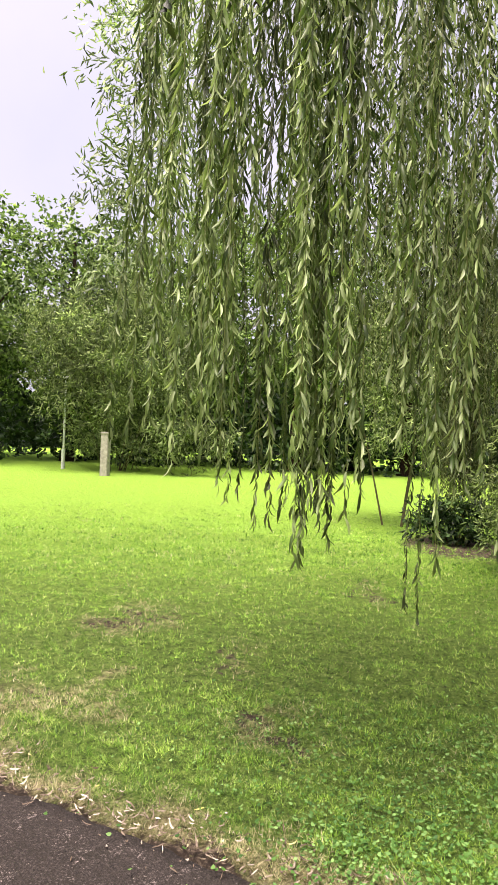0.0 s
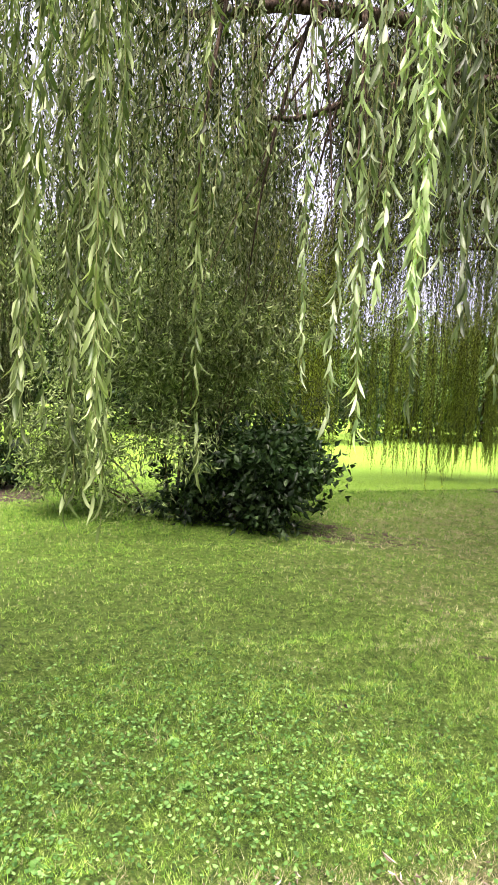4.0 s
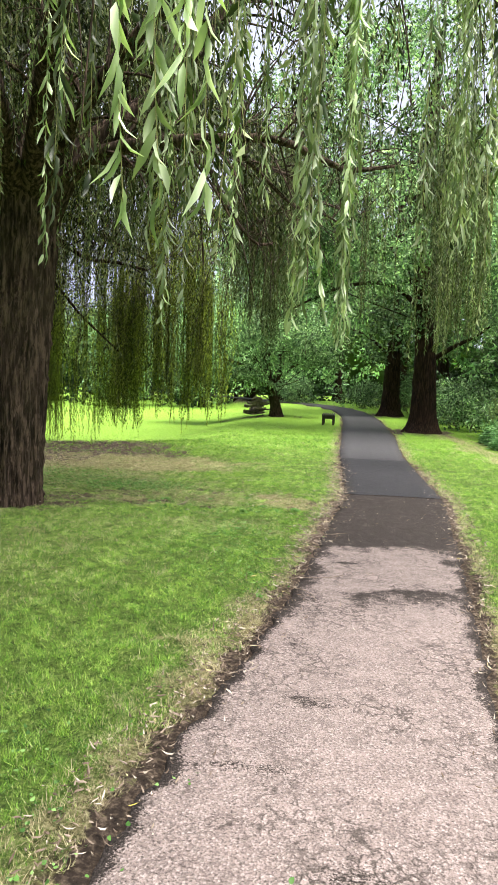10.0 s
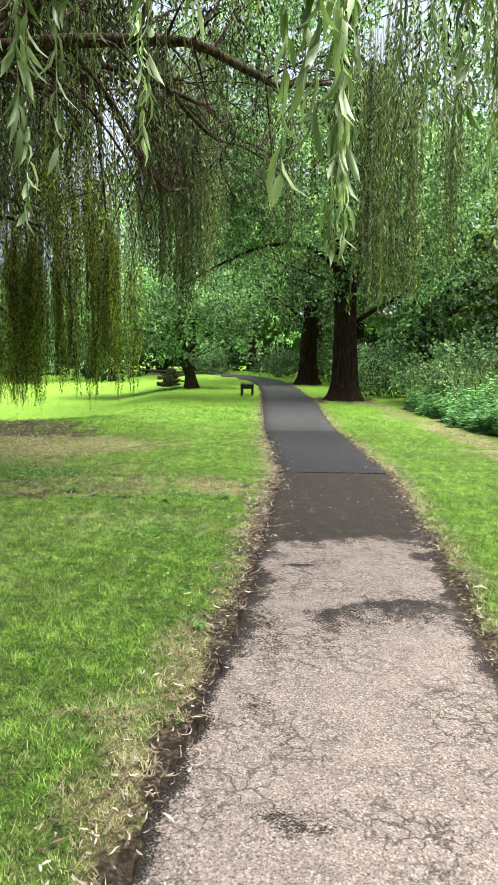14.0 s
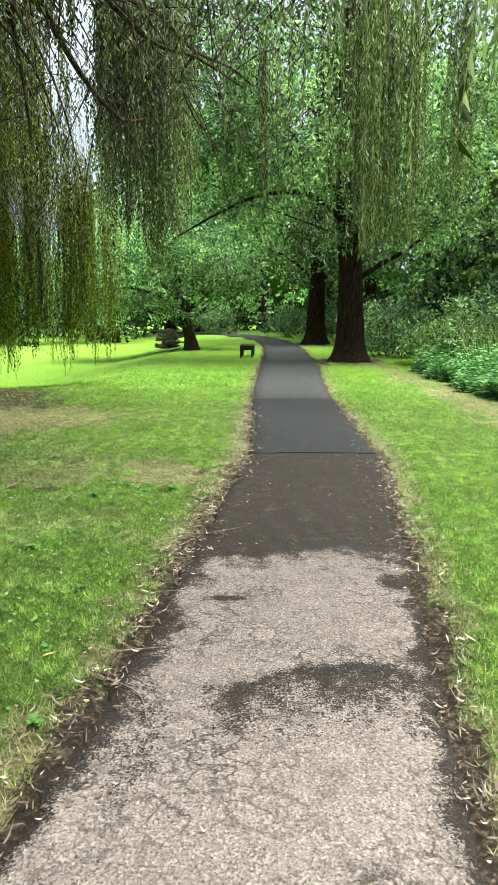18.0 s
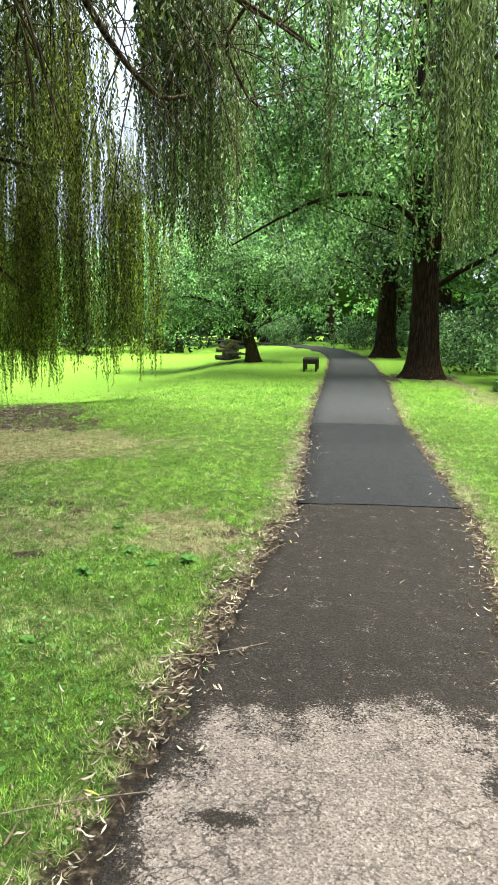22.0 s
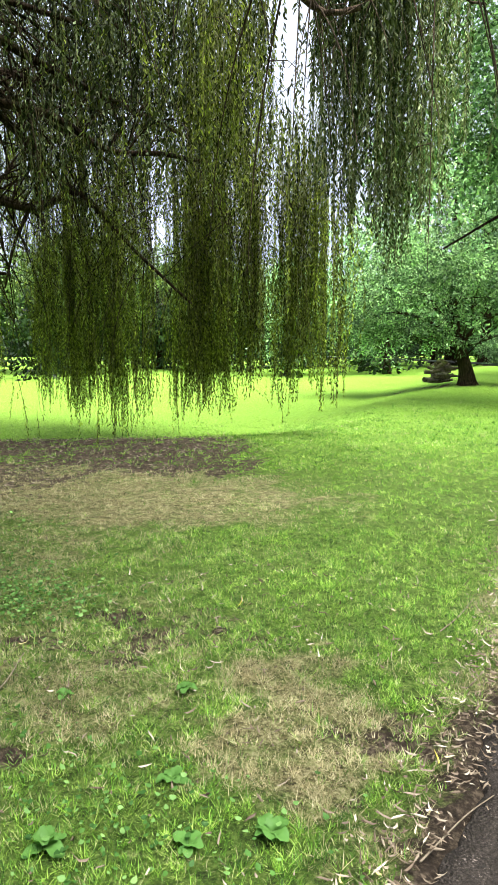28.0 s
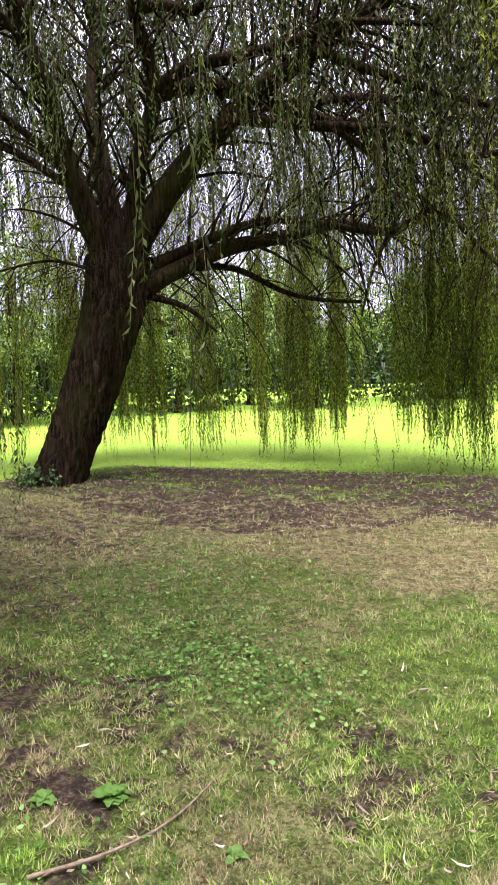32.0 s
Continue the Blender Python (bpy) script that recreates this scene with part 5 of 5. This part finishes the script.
# distant tree belt that closes the park
na, nz = 240, 10
A, Zr = np.meshgrid(np.linspace(0, 2 * np.pi, na), np.linspace(0, 1, nz), indexing="ij")
top = 7.5 + 1.8 * np.sin(A * 9) * np.sin(A * 23 + 1) + 1.2 * np.sin(A * 47) + 0.8 * np.sin(A * 101)
rad = 78 - 7 * Zr ** 2 + 2.0 * np.sin(A * 31 + 5 * Zr) + 1.2 * np.sin(A * 77 + 9 * Zr)
i, j = np.meshgrid(np.arange(na - 1), np.arange(nz - 1), indexing="ij")
tagged(new("backdrop", mesh_of("backdrop", np.stack([rad * np.sin(A), 10 + rad * np.cos(A), top * Zr - 0.2], -1).reshape(-1, 3),
                               np.stack([i * nz + j, (i + 1) * nz + j, (i + 1) * nz + j + 1, i * nz + j + 1], -1).reshape(-1, 4), M_BELT, True)), "distant belt of dark green trees", "trees", kind="structure")


def bush(name, at, blobs, per, mat, label, seed, leaf, width, up=0.4, stems=7, group=""):
    rng = np.random.default_rng(seed)
    b = thing(name, at, label, "bush", group)
    v, t, tone = clump_leaves(blobs, per, rng, leaf, width, up, 0.4)
    v[:, 2] = np.maximum(v[:, 2], 0.01)
    part("foliage", mesh_of("foliage", v, t, mat, False, ("tone", tone)), b, kind="stuff")
    B = np.asarray(blobs)
    for q in B[rng.choice(len(B), min(stems, len(B)), False)]:
        s = np.array([q[0] * 0.25, q[1] * 0.25, -0.05])
        m = (s + q[:3]) / 2 + np.array([0, 0, 0.15])
        vv, tt = tube(spline([s, m, q[:3] + (q[:3] - m) * 0.4], 0.15), 0.022, 0.006, 6)
        part("stem", mesh_of("stem", vv, tt, M_TWIG, True), b)
    return b


rng = np.random.default_rng(60)
bl = np.vstack([crown_blobs((0, 0, 0.75), (1.0, 1.0, 0.6), 34, rng, (0.25, 0.45), 0.2), crown_blobs((-0.7, -0.5, 0.55), (0.9, 0.8, 0.5), 16, rng, (0.2, 0.35), 0.2)])
bush("dark_bush", (-8.9, 4.2, 0), bl, 1700, M_DARKLEAF_SHADE, "dark green broad-leaved bush on the lawn", 61, 0.12, 0.07)
bl = np.vstack([crown_blobs((0, 0, 2.3), (2.1, 2.2, 2.2), 110, rng, (0.35, 0.6), 0.2), crown_blobs((-0.2, -1.4, 0.9), (1.3, 0.9, 0.7), 26, rng, (0.3, 0.5), 0.2)])
bush("sallow_bush", (-9.9, 3.4, 0), bl, 1300, M_SALLOW, "loose grey-green sallow bush with thin upright stems", 62, 0.10, 0.022, 0.2, 14)
bl = crown_blobs((0, 0, 0.5), (0.9, 0.8, 0.45), 20, rng, (0.22, 0.38), 0.2)
bush("low_bush", (-12.9, 1.2, 0), bl, 800, M_DARKLEAF_SHADE, "low dark bush under hanging willow shoots", 63, 0.12, 0.06)
bl = crown_blobs((0, 0, 3.6), (2.4, 2.2, 2.6), 60, rng, (0.5, 0.8), 0.3)
bush("sallow_bush", (-15.0, 0.2, 0), bl, 500, M_SALLOW, "tall grey-green sallow behind the lawn bushes", 64, 0.13, 0.03, 0.2, 3)
bl = np.vstack([crown_blobs((0, 0, 4.9), (4.6, 4.6, 4.3), 170, rng, (0.6, 1.1), 0.3), crown_blobs((1.5, 3.5, 1.6), (1.6, 2.4, 1.2), 26, rng, (0.4, 0.7), 0.3)])
bush("sallow_tree", (-30.5, -12.0, 0), bl, 330, M_SALLOW, "pale feathery sallow in front of the dark wood", 65, 0.22, 0.05, 0.2, 12)
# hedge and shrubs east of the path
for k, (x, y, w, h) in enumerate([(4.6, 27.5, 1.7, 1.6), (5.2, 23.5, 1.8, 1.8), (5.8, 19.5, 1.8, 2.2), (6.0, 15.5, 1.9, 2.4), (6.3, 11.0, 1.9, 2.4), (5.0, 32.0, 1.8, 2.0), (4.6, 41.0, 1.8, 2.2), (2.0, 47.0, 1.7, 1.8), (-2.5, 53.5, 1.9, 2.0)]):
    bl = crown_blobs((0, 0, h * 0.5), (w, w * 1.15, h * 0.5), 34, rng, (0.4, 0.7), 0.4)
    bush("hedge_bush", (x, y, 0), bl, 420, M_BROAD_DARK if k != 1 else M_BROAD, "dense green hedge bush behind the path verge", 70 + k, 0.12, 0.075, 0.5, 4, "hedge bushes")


# -- nettles and tall grass on the verge
rng = np.random.default_rng(80)
n = 1500
px, py = rng.uniform(0, 1, n), rng.uniform(9.0, 21.5, n)
px = 3.75 + 0.12 * waves(py * 0, py, 2.0, 5) + px ** 1.4 * 1.6
px = px + 0.28 * waves(px * 0, py, 0.9, 6)
hh = rng.uniform(0.35, 0.95, n) * (0.6 + 0.4 * np.clip((px - 3.7) / 0.6, 0, 1)) * (1 + 0.45 * waves(px, py, 1.1, 7))
k = 16
i = np.repeat(np.arange(n), k)
z = np.tile(np.linspace(0.12, 1.0, k), n) * hh[i]
a = np.tile(np.arange(k) * 1.9, n) + rng.uniform(0, 6.3, n)[i]
way = unit(np.column_stack([np.cos(a), np.sin(a), -0.35 * np.ones(len(i))]))
lean = rng.normal(0, 0.12, (n, 2))
b = np.column_stack([px[i] + lean[i, 0] * z, py[i] + lean[i, 1] * z, z])
side = unit(np.cross(way, np.array([0, 0, 1.0]) + rng.normal(0, 0.25, way.shape)))
v, t = leaf_mesh(b, way, side, rng.uniform(0.09, 0.17, len(i)) * (1.1 - 0.4 * z / hh[i]), rng.uniform(0.045, 0.075, len(i)), False, 0.15, 0.3)
tagged(new("nettle_patch", mesh_of("nettle_patch", v, t, M_NETTLE)), "patch of bright green nettles along the verge", "nettles", kind="stuff")
n = 900
b = np.column_stack([rng.uniform(4.2, 5.6, n), rng.uniform(17.5, 22.5, n), np.zeros(n)])
way = unit(np.column_stack([rng.normal(0, 0.2, n), rng.normal(0, 0.2, n), np.ones(n)]))
side = unit(np.cross(way, rng.normal(size=way.shape)))
v, t = leaf_mesh(b, way, side, rng.uniform(0.9, 1.7, n), rng.uniform(0.012, 0.025, n), True, 0.1, 0.25)
tagged(new("tall_grass", mesh_of("tall_grass", v, t, M_SALLOW, False, ("tone", np.repeat(rng.uniform(0.6, 1.4, n), 8)))), "tall grey-green grass behind the nettles", "grass", kind="stuff")


# -- slatted bench seen by its end, lamp, post, dead wood
def box(bm, c, s, rz=0.0, bevel=0.008):
    g = bmesh.ops.create_cube(bm, size=1.0, matrix=pose(*c, 0, 0, rz) @ Matrix.Diagonal((*s, 1)))
    e = list({e for v in g["verts"] for e in v.link_edges})
    if bevel:
        bmesh.ops.bevel(bm, geom=e, offset=bevel, segments=2, affect="EDGES")


def box_part(name, parent, c, s, mat, bevel=0.008):
    bm = bmesh.new()
    box(bm, c, s, 0, bevel)
    return part(name, bm_mesh(name, bm, mat), parent)


bench = thing("park_bench", (-0.55, 27.4, 0), "low dark timber park bench without a back", "bench")
bench.rotation_euler = (0, 0, radians(-3))
for dx in (-0.19, 0.19):
    for dy in (-0.55, 0.55):
        box_part("leg", bench, (dx, dy, 0.15), (0.075, 0.08, 0.34), M_WOOD)
for dy in (-0.55, 0.55):
    box_part("rail", bench, (0, dy, 0.30), (0.46, 0.07, 0.11), M_WOOD)
for k in range(6):
    box_part("slat", bench, (-0.205 + k * 0.082, 0, 0.385), (0.042, 1.5, 0.065), M_WOOD)

LX, LY = -29.4, -14.0
lamp = thing("street_lamp", (LX, LY, 0), "slim grey steel lamp post with a small white head", "street lamp")
v, t = tube(np.array([(0, 0, -0.1), (0, 0, 0.9)]), 0.085, 0.085, 14)
part("base_sleeve", mesh_of("base_sleeve", v, t, M_STEEL, True), lamp)
v, t = tube(np.array([(0, 0, 0.88), (0, 0, 2.4), (0, 0, 4.0)]), 0.05, 0.04, 12)
part("pole", mesh_of("pole", v, t, M_STEEL, True), lamp)
bm = bmesh.new()
bmesh.ops.create_uvsphere(bm, u_segments=16, v_segments=8, radius=1, matrix=pose(0.12, 0.1, 4.06) @ Matrix.Diagonal((0.26, 0.16, 0.07, 1)))
part("head", bm_mesh("head", bm, M_LAMPHEAD, True), lamp, "pale lamp head")
post = thing("stone_post", (-26.3, -10.8, 0), "weathered concrete gate post at the wood's edge", "post")
box_part("shaft", post, (0, 0, 0.8), (0.34, 0.30, 1.7), M_STONE, 0.02)
box_part("cap", post, (0, 0, 1.68), (0.40, 0.36, 0.10), M_STONE, 0.03)

log_rng = np.random.default_rng(90)
heap = thing("dead_wood_heap", (-3.75, 32.5, 0), "heap of pale dead branches beside the small tree", "dead wood")
for k in range(30):
    a = log_rng.normal(0.2, 0.5)
    L = log_rng.uniform(0.35, 0.8)
    c0 = np.array([log_rng.normal(0, 0.16), log_rng.normal(0, 0.22), 0.07 + 0.72 * (k / 30) ** 1.1])
    d = np.array([math.cos(a), math.sin(a), log_rng.normal(0, 0.16)]) * L / 2 * (1.15 - 0.5 * k / 30)
    v, t = tube(spline([c0 - d, c0 + log_rng.normal(0, 0.04, 3), c0 + d], 0.15), log_rng.uniform(0.05, 0.10), log_rng.uniform(0.03, 0.07), 9, 0.10, k)
    v[:, 2] = np.maximum(v[:, 2], 0.0)
    part("log", mesh_of("log", v, t, M_LOG, True), heap)


# -- broad weeds beside the path
def weed(at, n, size, seed, label):
    r = np.random.default_rng(seed)
    w = thing("dock_weed", at, label, "weed", "broad weeds in the lawn")
    for k in range(2 * n):
        a = k * 2.4 + r.normal(0, 0.3)
        L = size * r.uniform(0.30, 0.62)
        lift = r.uniform(0.3, 1.1)
        m, s = 7, 5
        u, q = np.meshgrid(np.linspace(0, 1, m), np.linspace(-1, 1, s), indexing="ij")
        wid = L * 0.30 * np.sin(np.pi * np.clip(u * 0.80 + 0.17, 0, 1)) ** 0.7 * np.clip(u * 4, 0.08, 1)
        x = u * L * math.cos(lift)
        y = q * wid * (1 + 0.10 * np.sin(u * 25 + k))
        zz = L * math.sin(lift) * u - 0.55 * L * u * u + 0.22 * wid * np.abs(q) + 0.06 * L * np.sin(9 * u + 2 * k) * np.abs(q) + 0.012
        V = np.stack([x * math.cos(a) - y * math.sin(a), x * math.sin(a) + y * math.cos(a), np.maximum(zz, 0.012)], -1).reshape(-1, 3)
        i, j = np.meshgrid(np.arange(m - 1), np.arange(s - 1), indexing="ij")
        Q4 = np.stack([i * s + j, (i + 1) * s + j, (i + 1) * s + j + 1, i * s + j + 1], -1).reshape(-1, 4)
        part("leaf", mesh_of("leaf", V, Q4, M_WEED, True), w)
    return w


for k, (x, y, n, s) in enumerate([(-1.34, 8.57, 6, 0.15), (-1.55, 8.42, 5, 0.14), (-1.95, 8.27, 6, 0.16), (-3.0, 8.89, 7, 0.17), (-3.15, 8.7, 5, 0.12), (-1.75, 8.7, 5, 0.13), (-4.0, 9.9, 6, 0.12), (-4.3, 10.1, 6, 0.12), (-4.5, 9.9, 5, 0.11), (-3.7, 10.1, 5, 0.11),
                                  (-2.45, 9.05, 5, 0.10), (-2.0, 9.3, 5, 0.11), (-1.62, 6.3, 5, 0.12), (-1.5, 5.0, 5, 0.10), (-1.62, 5.6, 5, 0.10), (-3.3, 0.4, 6, 0.09), (-3.1, 0.9, 6, 0.09), (-2.8, 0.2, 6, 0.09), (-3.5, 1.0, 6, 0.09), (-1.9, 7.3, 5, 0.12), (-2.1, 7.0, 5, 0.12)]):
    weed((x, y, 0), n, s, 100 + k, "low broad-leaved green weed in the lawn")

# ivy and seedlings at the leaning willow's foot
bush("ivy_clump", (-10.7, 11.6, 0), crown_blobs((0, 0, 0.12), (0.42, 0.3, 0.12), 12, np.random.default_rng(95), (0.10, 0.16), 0.2), 1500, M_BROAD_DARK, "low ivy round the foot of the leaning willow", 96, 0.07, 0.06, 0.6, 3)

# -- twigs lying on the path and lawn
for k, pts in enumerate([[(-1.35, 5.35), (-1.15, 5.2), (-1.08, 4.98)], [(-1.3, 5.55), (-1.0, 5.62), (-0.85, 5.75)], [(-1.05, 10.3), (-0.98, 10.55), (-0.93, 10.85)], [(-2.78, 8.5), (-2.72, 8.75), (-2.74, 9.0), (-2.87, 9.31)], [(-1.25, 7.2), (-0.95, 7.3), (-0.75, 7.42)], [(-0.9, 8.6), (-0.8, 8.85), (-0.72, 9.0)], [(-1.55, 6.1), (-1.3, 6.2), (-1.05, 6.28)]]):
    z = 0.018
    v, t = tube(spline([(x, y, z + 0.006 * math.sin(3 * i)) for i, (x, y) in enumerate(pts)], 0.04), 0.008 if k == 3 else 0.0035, 0.002, 6, 0.1, k)
    tagged(new("fallen_twig", mesh_of("fallen_twig", v, t, M_DEADTWIG, True)), "thin dry twig lying on the ground", "twig", "fallen twigs")

# -- dry willow leaves along the edges and on the path
rng = np.random.default_rng(120)
y = np.concatenate([np.concatenate([rng.uniform(-2.5, 13.5, 8000), rng.uniform(6.5, 10.5, 1000)]), rng.uniform(4, 11, 300), rng.uniform(13, 26, 900)])
n = len(y)
onleft = rng.uniform(0, 1, n) < 0.6
off = rng.normal(0.07, 0.12, n)
x = np.where(onleft, path_left(y) - off, path_right(y) + off)
sl = slice(9000, 9300)
x[sl] = rng.uniform(path_left(y[sl]), path_right(y[sl]))
m = 700
y2 = rng.uniform(8.0, 11.0, m)
x2 = -1.2 - np.abs(rng.normal(0, 1.6, m))
x, y = np.concatenate([x, x2]), np.concatenate([y, y2])
n = len(x)
tuft = 0.5 + 0.5 * waves(x, y, 0.5, 33)
inner = (x > path_left(y) + 0.04) & (x < path_right(y) - 0.04)
keep = (rng.uniform(0, 1, n) < np.clip(tuft + 0.25, 0.1, 1)) & (~inner | (rng.uniform(0, 1, n) < 0.4))
x, y = x[keep], y[keep]
n = len(x)
a = rng.uniform(0, 6.283, n)
way = unit(np.column_stack([np.cos(a), np.sin(a), rng.normal(0, 0.12, n)]))
side = unit(np.cross(way, np.array([0, 0, 1.0]) + rng.normal(0, 0.35, way.shape)))
onpath = (x > path_left(y)) & (x < path_right(y))
b = np.column_stack([x, y, np.where(onpath, 0.022, 0.026) + rng.uniform(0, 0.012, n)])
v, t = leaf_mesh(b, way, side, np.where(onpath, 0.8, 1.0) * (0.016 + 0.055 * rng.uniform(0, 1, n) ** 1.8), rng.uniform(0.004, 0.011, n), True, 0.6, rng.uniform(-0.7, 0.8, n)[:, None])
v[:, 2] = np.maximum(v[:, 2], 0.012)
tagged(new("leaf_litter", mesh_of("leaf_litter", v, t, M_LITTER, True)), "dry curled willow leaves along the path edges", "leaf litter", kind="stuff")

# flat rotting leaves on the bare soil under the leaning willow
n = 16000
x, y = rng.uniform(-13.5, -4.5, n), rng.uniform(9.2, 18.0, n)
ok = soil_at(x, y) > rng.uniform(0.15, 0.7, n)
x, y = x[ok], y[ok]
n = len(x)
a = rng.uniform(0, 6.283, n)
way = unit(np.column_stack([np.cos(a), np.sin(a), rng.normal(0, 0.2, n)]))
side = unit(np.cross(way, np.array([0, 0, 1.0]) + rng.normal(0, 0.4, way.shape)))
v, t = leaf_mesh(np.column_stack([x, y, rng.uniform(0.0, 0.015, n) + ground_z(x, y)]), way, side, rng.uniform(0.03, 0.075, n), rng.uniform(0.008, 0.017, n), False, 0.3, 0.2)
tagged(new("soil_litter", mesh_of("soil_litter", v, t, M_ROT)), "old willow leaves rotting on bare soil", "leaf litter", kind="stuff")

# -- grass blades
rng = np.random.default_rng(130)


def lawn_blades(name, n, x0, x1, y0, y1, lo, hi, each, label, share):
    """Mown grass in small tufts: blades lean out from the tuft's middle."""
    x, y = rng.uniform(x0, x1, n), rng.uniform(y0, y1, n)
    d = walk_distance(x, y)
    most = n / ((x1 - x0) * (y1 - y0))
    s = soil_at(x, y) + 0.25 * waves(x, y, 0.35, 63)
    edge = np.maximum(path_left(y) - x, x - path_right(y))
    thick = 0.85 + 0.4 * waves(x, y, 0.16, 66)
    ok = (d >= lo) & (d < hi) & (rng.uniform(0, most, n) < blades_per_m2(x, y) / each * thick * share) & (rng.uniform(0.15, 0.95, n) > s) & (edge > 0.03 + 0.06 * rng.uniform(0, 1, n)) & ((x < path_left(y)) | (rng.uniform(0, 1, n) < np.clip((y - 2.0 - np.maximum(x, 0)) / 2.0, 0.3, 1.0)))
    x, y, d = x[ok], y[ok], d[ok]
    m = len(x)
    tall = np.exp(rng.normal(0, 0.28, m)) * (1 + 0.28 * waves(x, y, 0.4, 64)) * (1 + 0.22 * waves(x, y, 0.13, 67))
    tone = np.clip(0.5 + 0.2 * np.clip(4.5 / d, 0.5, 1) * rng.normal(size=m) + 0.20 * waves(x, y, 0.3, 68) + 0.10 * waves(x, y, 1.3, 69), 0, 1)
    dryness = dry_at(x, y)
    i = np.repeat(np.arange(m), each)
    n = len(i)
    a = rng.uniform(0, 6.283, n)
    r = (0.008 + 0.0035 * d[i]) * np.abs(rng.normal(0, 1, n))
    bx, by = x[i] + np.cos(a) * r, y[i] + np.sin(a) * r
    a = a + rng.normal(0, 0.7, n)
    lean = rng.uniform(0.25, 1.9, n) + 0.6 * rng.uniform(0, 1, n) ** 3
    h = 0.035 * np.clip(tall[i], 0.45, 2.0) * rng.uniform(0.55, 1.25, n) * np.clip(d[i] / 7, 1, 1.4)
    w = unit(np.column_stack([np.cos(a) * lean, np.sin(a) * lean, np.ones(n)])) * h[:, None]
    b2 = a + 1.571 + rng.normal(0, 0.5, n)
    sx = np.column_stack([np.cos(b2), np.sin(b2), 0 * a]) * (0.0030 * np.clip(d[i] / 2.9, 1, 3.2) * rng.uniform(0.6, 1.3, n))[:, None] / 2
    b = np.column_stack([bx, by, 0.012 * waves(bx, by, 0.8, 1) + 0.006 * waves(bx, by, 0.23, 2) - 0.006 + ground_z(bx, by)])
    V = np.stack([b - sx, b + sx, b + w], 1).reshape(-1, 3)
    F = np.arange(3 * n).reshape(-1, 3)
    tagged(new(name, mesh_of(name, V, F, M_BLADE, False, ("dry", np.repeat(dryness[i], 3)), ("tuft", np.repeat(tone[i], 3)))), label, "grass", kind="stuff")


lawn_blades("lawn_grass", 520000, -6.0, 4.0, -4.0, 13.0, 0.0, 4.4, 8, "short mown lawn grass beside the path", 1.85)
lawn_blades("lawn_grass", 420000, -18.0, 3.3, -9.0, 25.0, 4.4, 18.0, 6, "mown lawn grass farther from the path", 1.05)


def round_leaves(name, centres, n, size, mat, label):
    """Small flat leaves in drifts: clover and seedlings."""
    C = np.asarray(centres)
    i = rng.integers(0, len(C), n)
    p = C[i, :2] + rng.normal(0, 1, (n, 2)) * C[i, 2:4]
    a = rng.uniform(0, 6.283, n)
    way = unit(np.column_stack([np.cos(a), np.sin(a), rng.normal(0.1, 0.2, n)]))
    side = unit(np.cross(way, np.array([0, 0, 1.0]) + rng.normal(0, 0.3, (n, 3))))
    L = size * rng.uniform(0.6, 1.4, n)
    v, t = leaf_mesh(np.column_stack([p, rng.uniform(0.02, 0.06, n)]), way, side, L, L * 0.75, True, 0.1, 0.1)
    tagged(new(name, mesh_of(name, v, t, mat, True)), label, "small weeds", kind="stuff")


round_leaves("clover_patch", [(-3.2, 0.5, 0.45, 0.4), (-2.9, 1.2, 0.3, 0.3), (-3.6, 1.4, 0.4, 0.3), (-2.7, -0.2, 0.25, 0.25), (-3.0, 0.0, 0.4, 0.4), (-3.9, 0.6, 0.4, 0.4), (-3.6, -0.6, 0.5, 0.5), (-2.6, 1.6, 0.4, 0.4), (-4.4, 1.4, 0.6, 0.5), (-3.0, 2.2, 0.5, 0.4)], 8000, 0.019, M_WEED, "bright green clover in the lawn")
round_leaves("seedling_patch", [(-4.2, 10.1, 0.5, 0.3), (-5.0, 10.3, 0.6, 0.35), (-4.0, 9.6, 0.4, 0.2), (-5.6, 10.9, 0.7, 0.3), (-3.4, 9.9, 0.3, 0.2)], 3200, 0.024, M_WEED, "low nettle seedlings in thin grass")
round_leaves("clover_patch", [(-1.75, 8.4, 0.3, 0.25), (-1.8, 5.9, 0.2, 0.5), (-1.9, 7.2, 0.25, 0.35), (-2.6, 8.3, 0.3, 0.3), (-2.1, 6.6, 0.3, 0.5)], 1500, 0.02, M_WEED, "mixed low weeds beside the path")
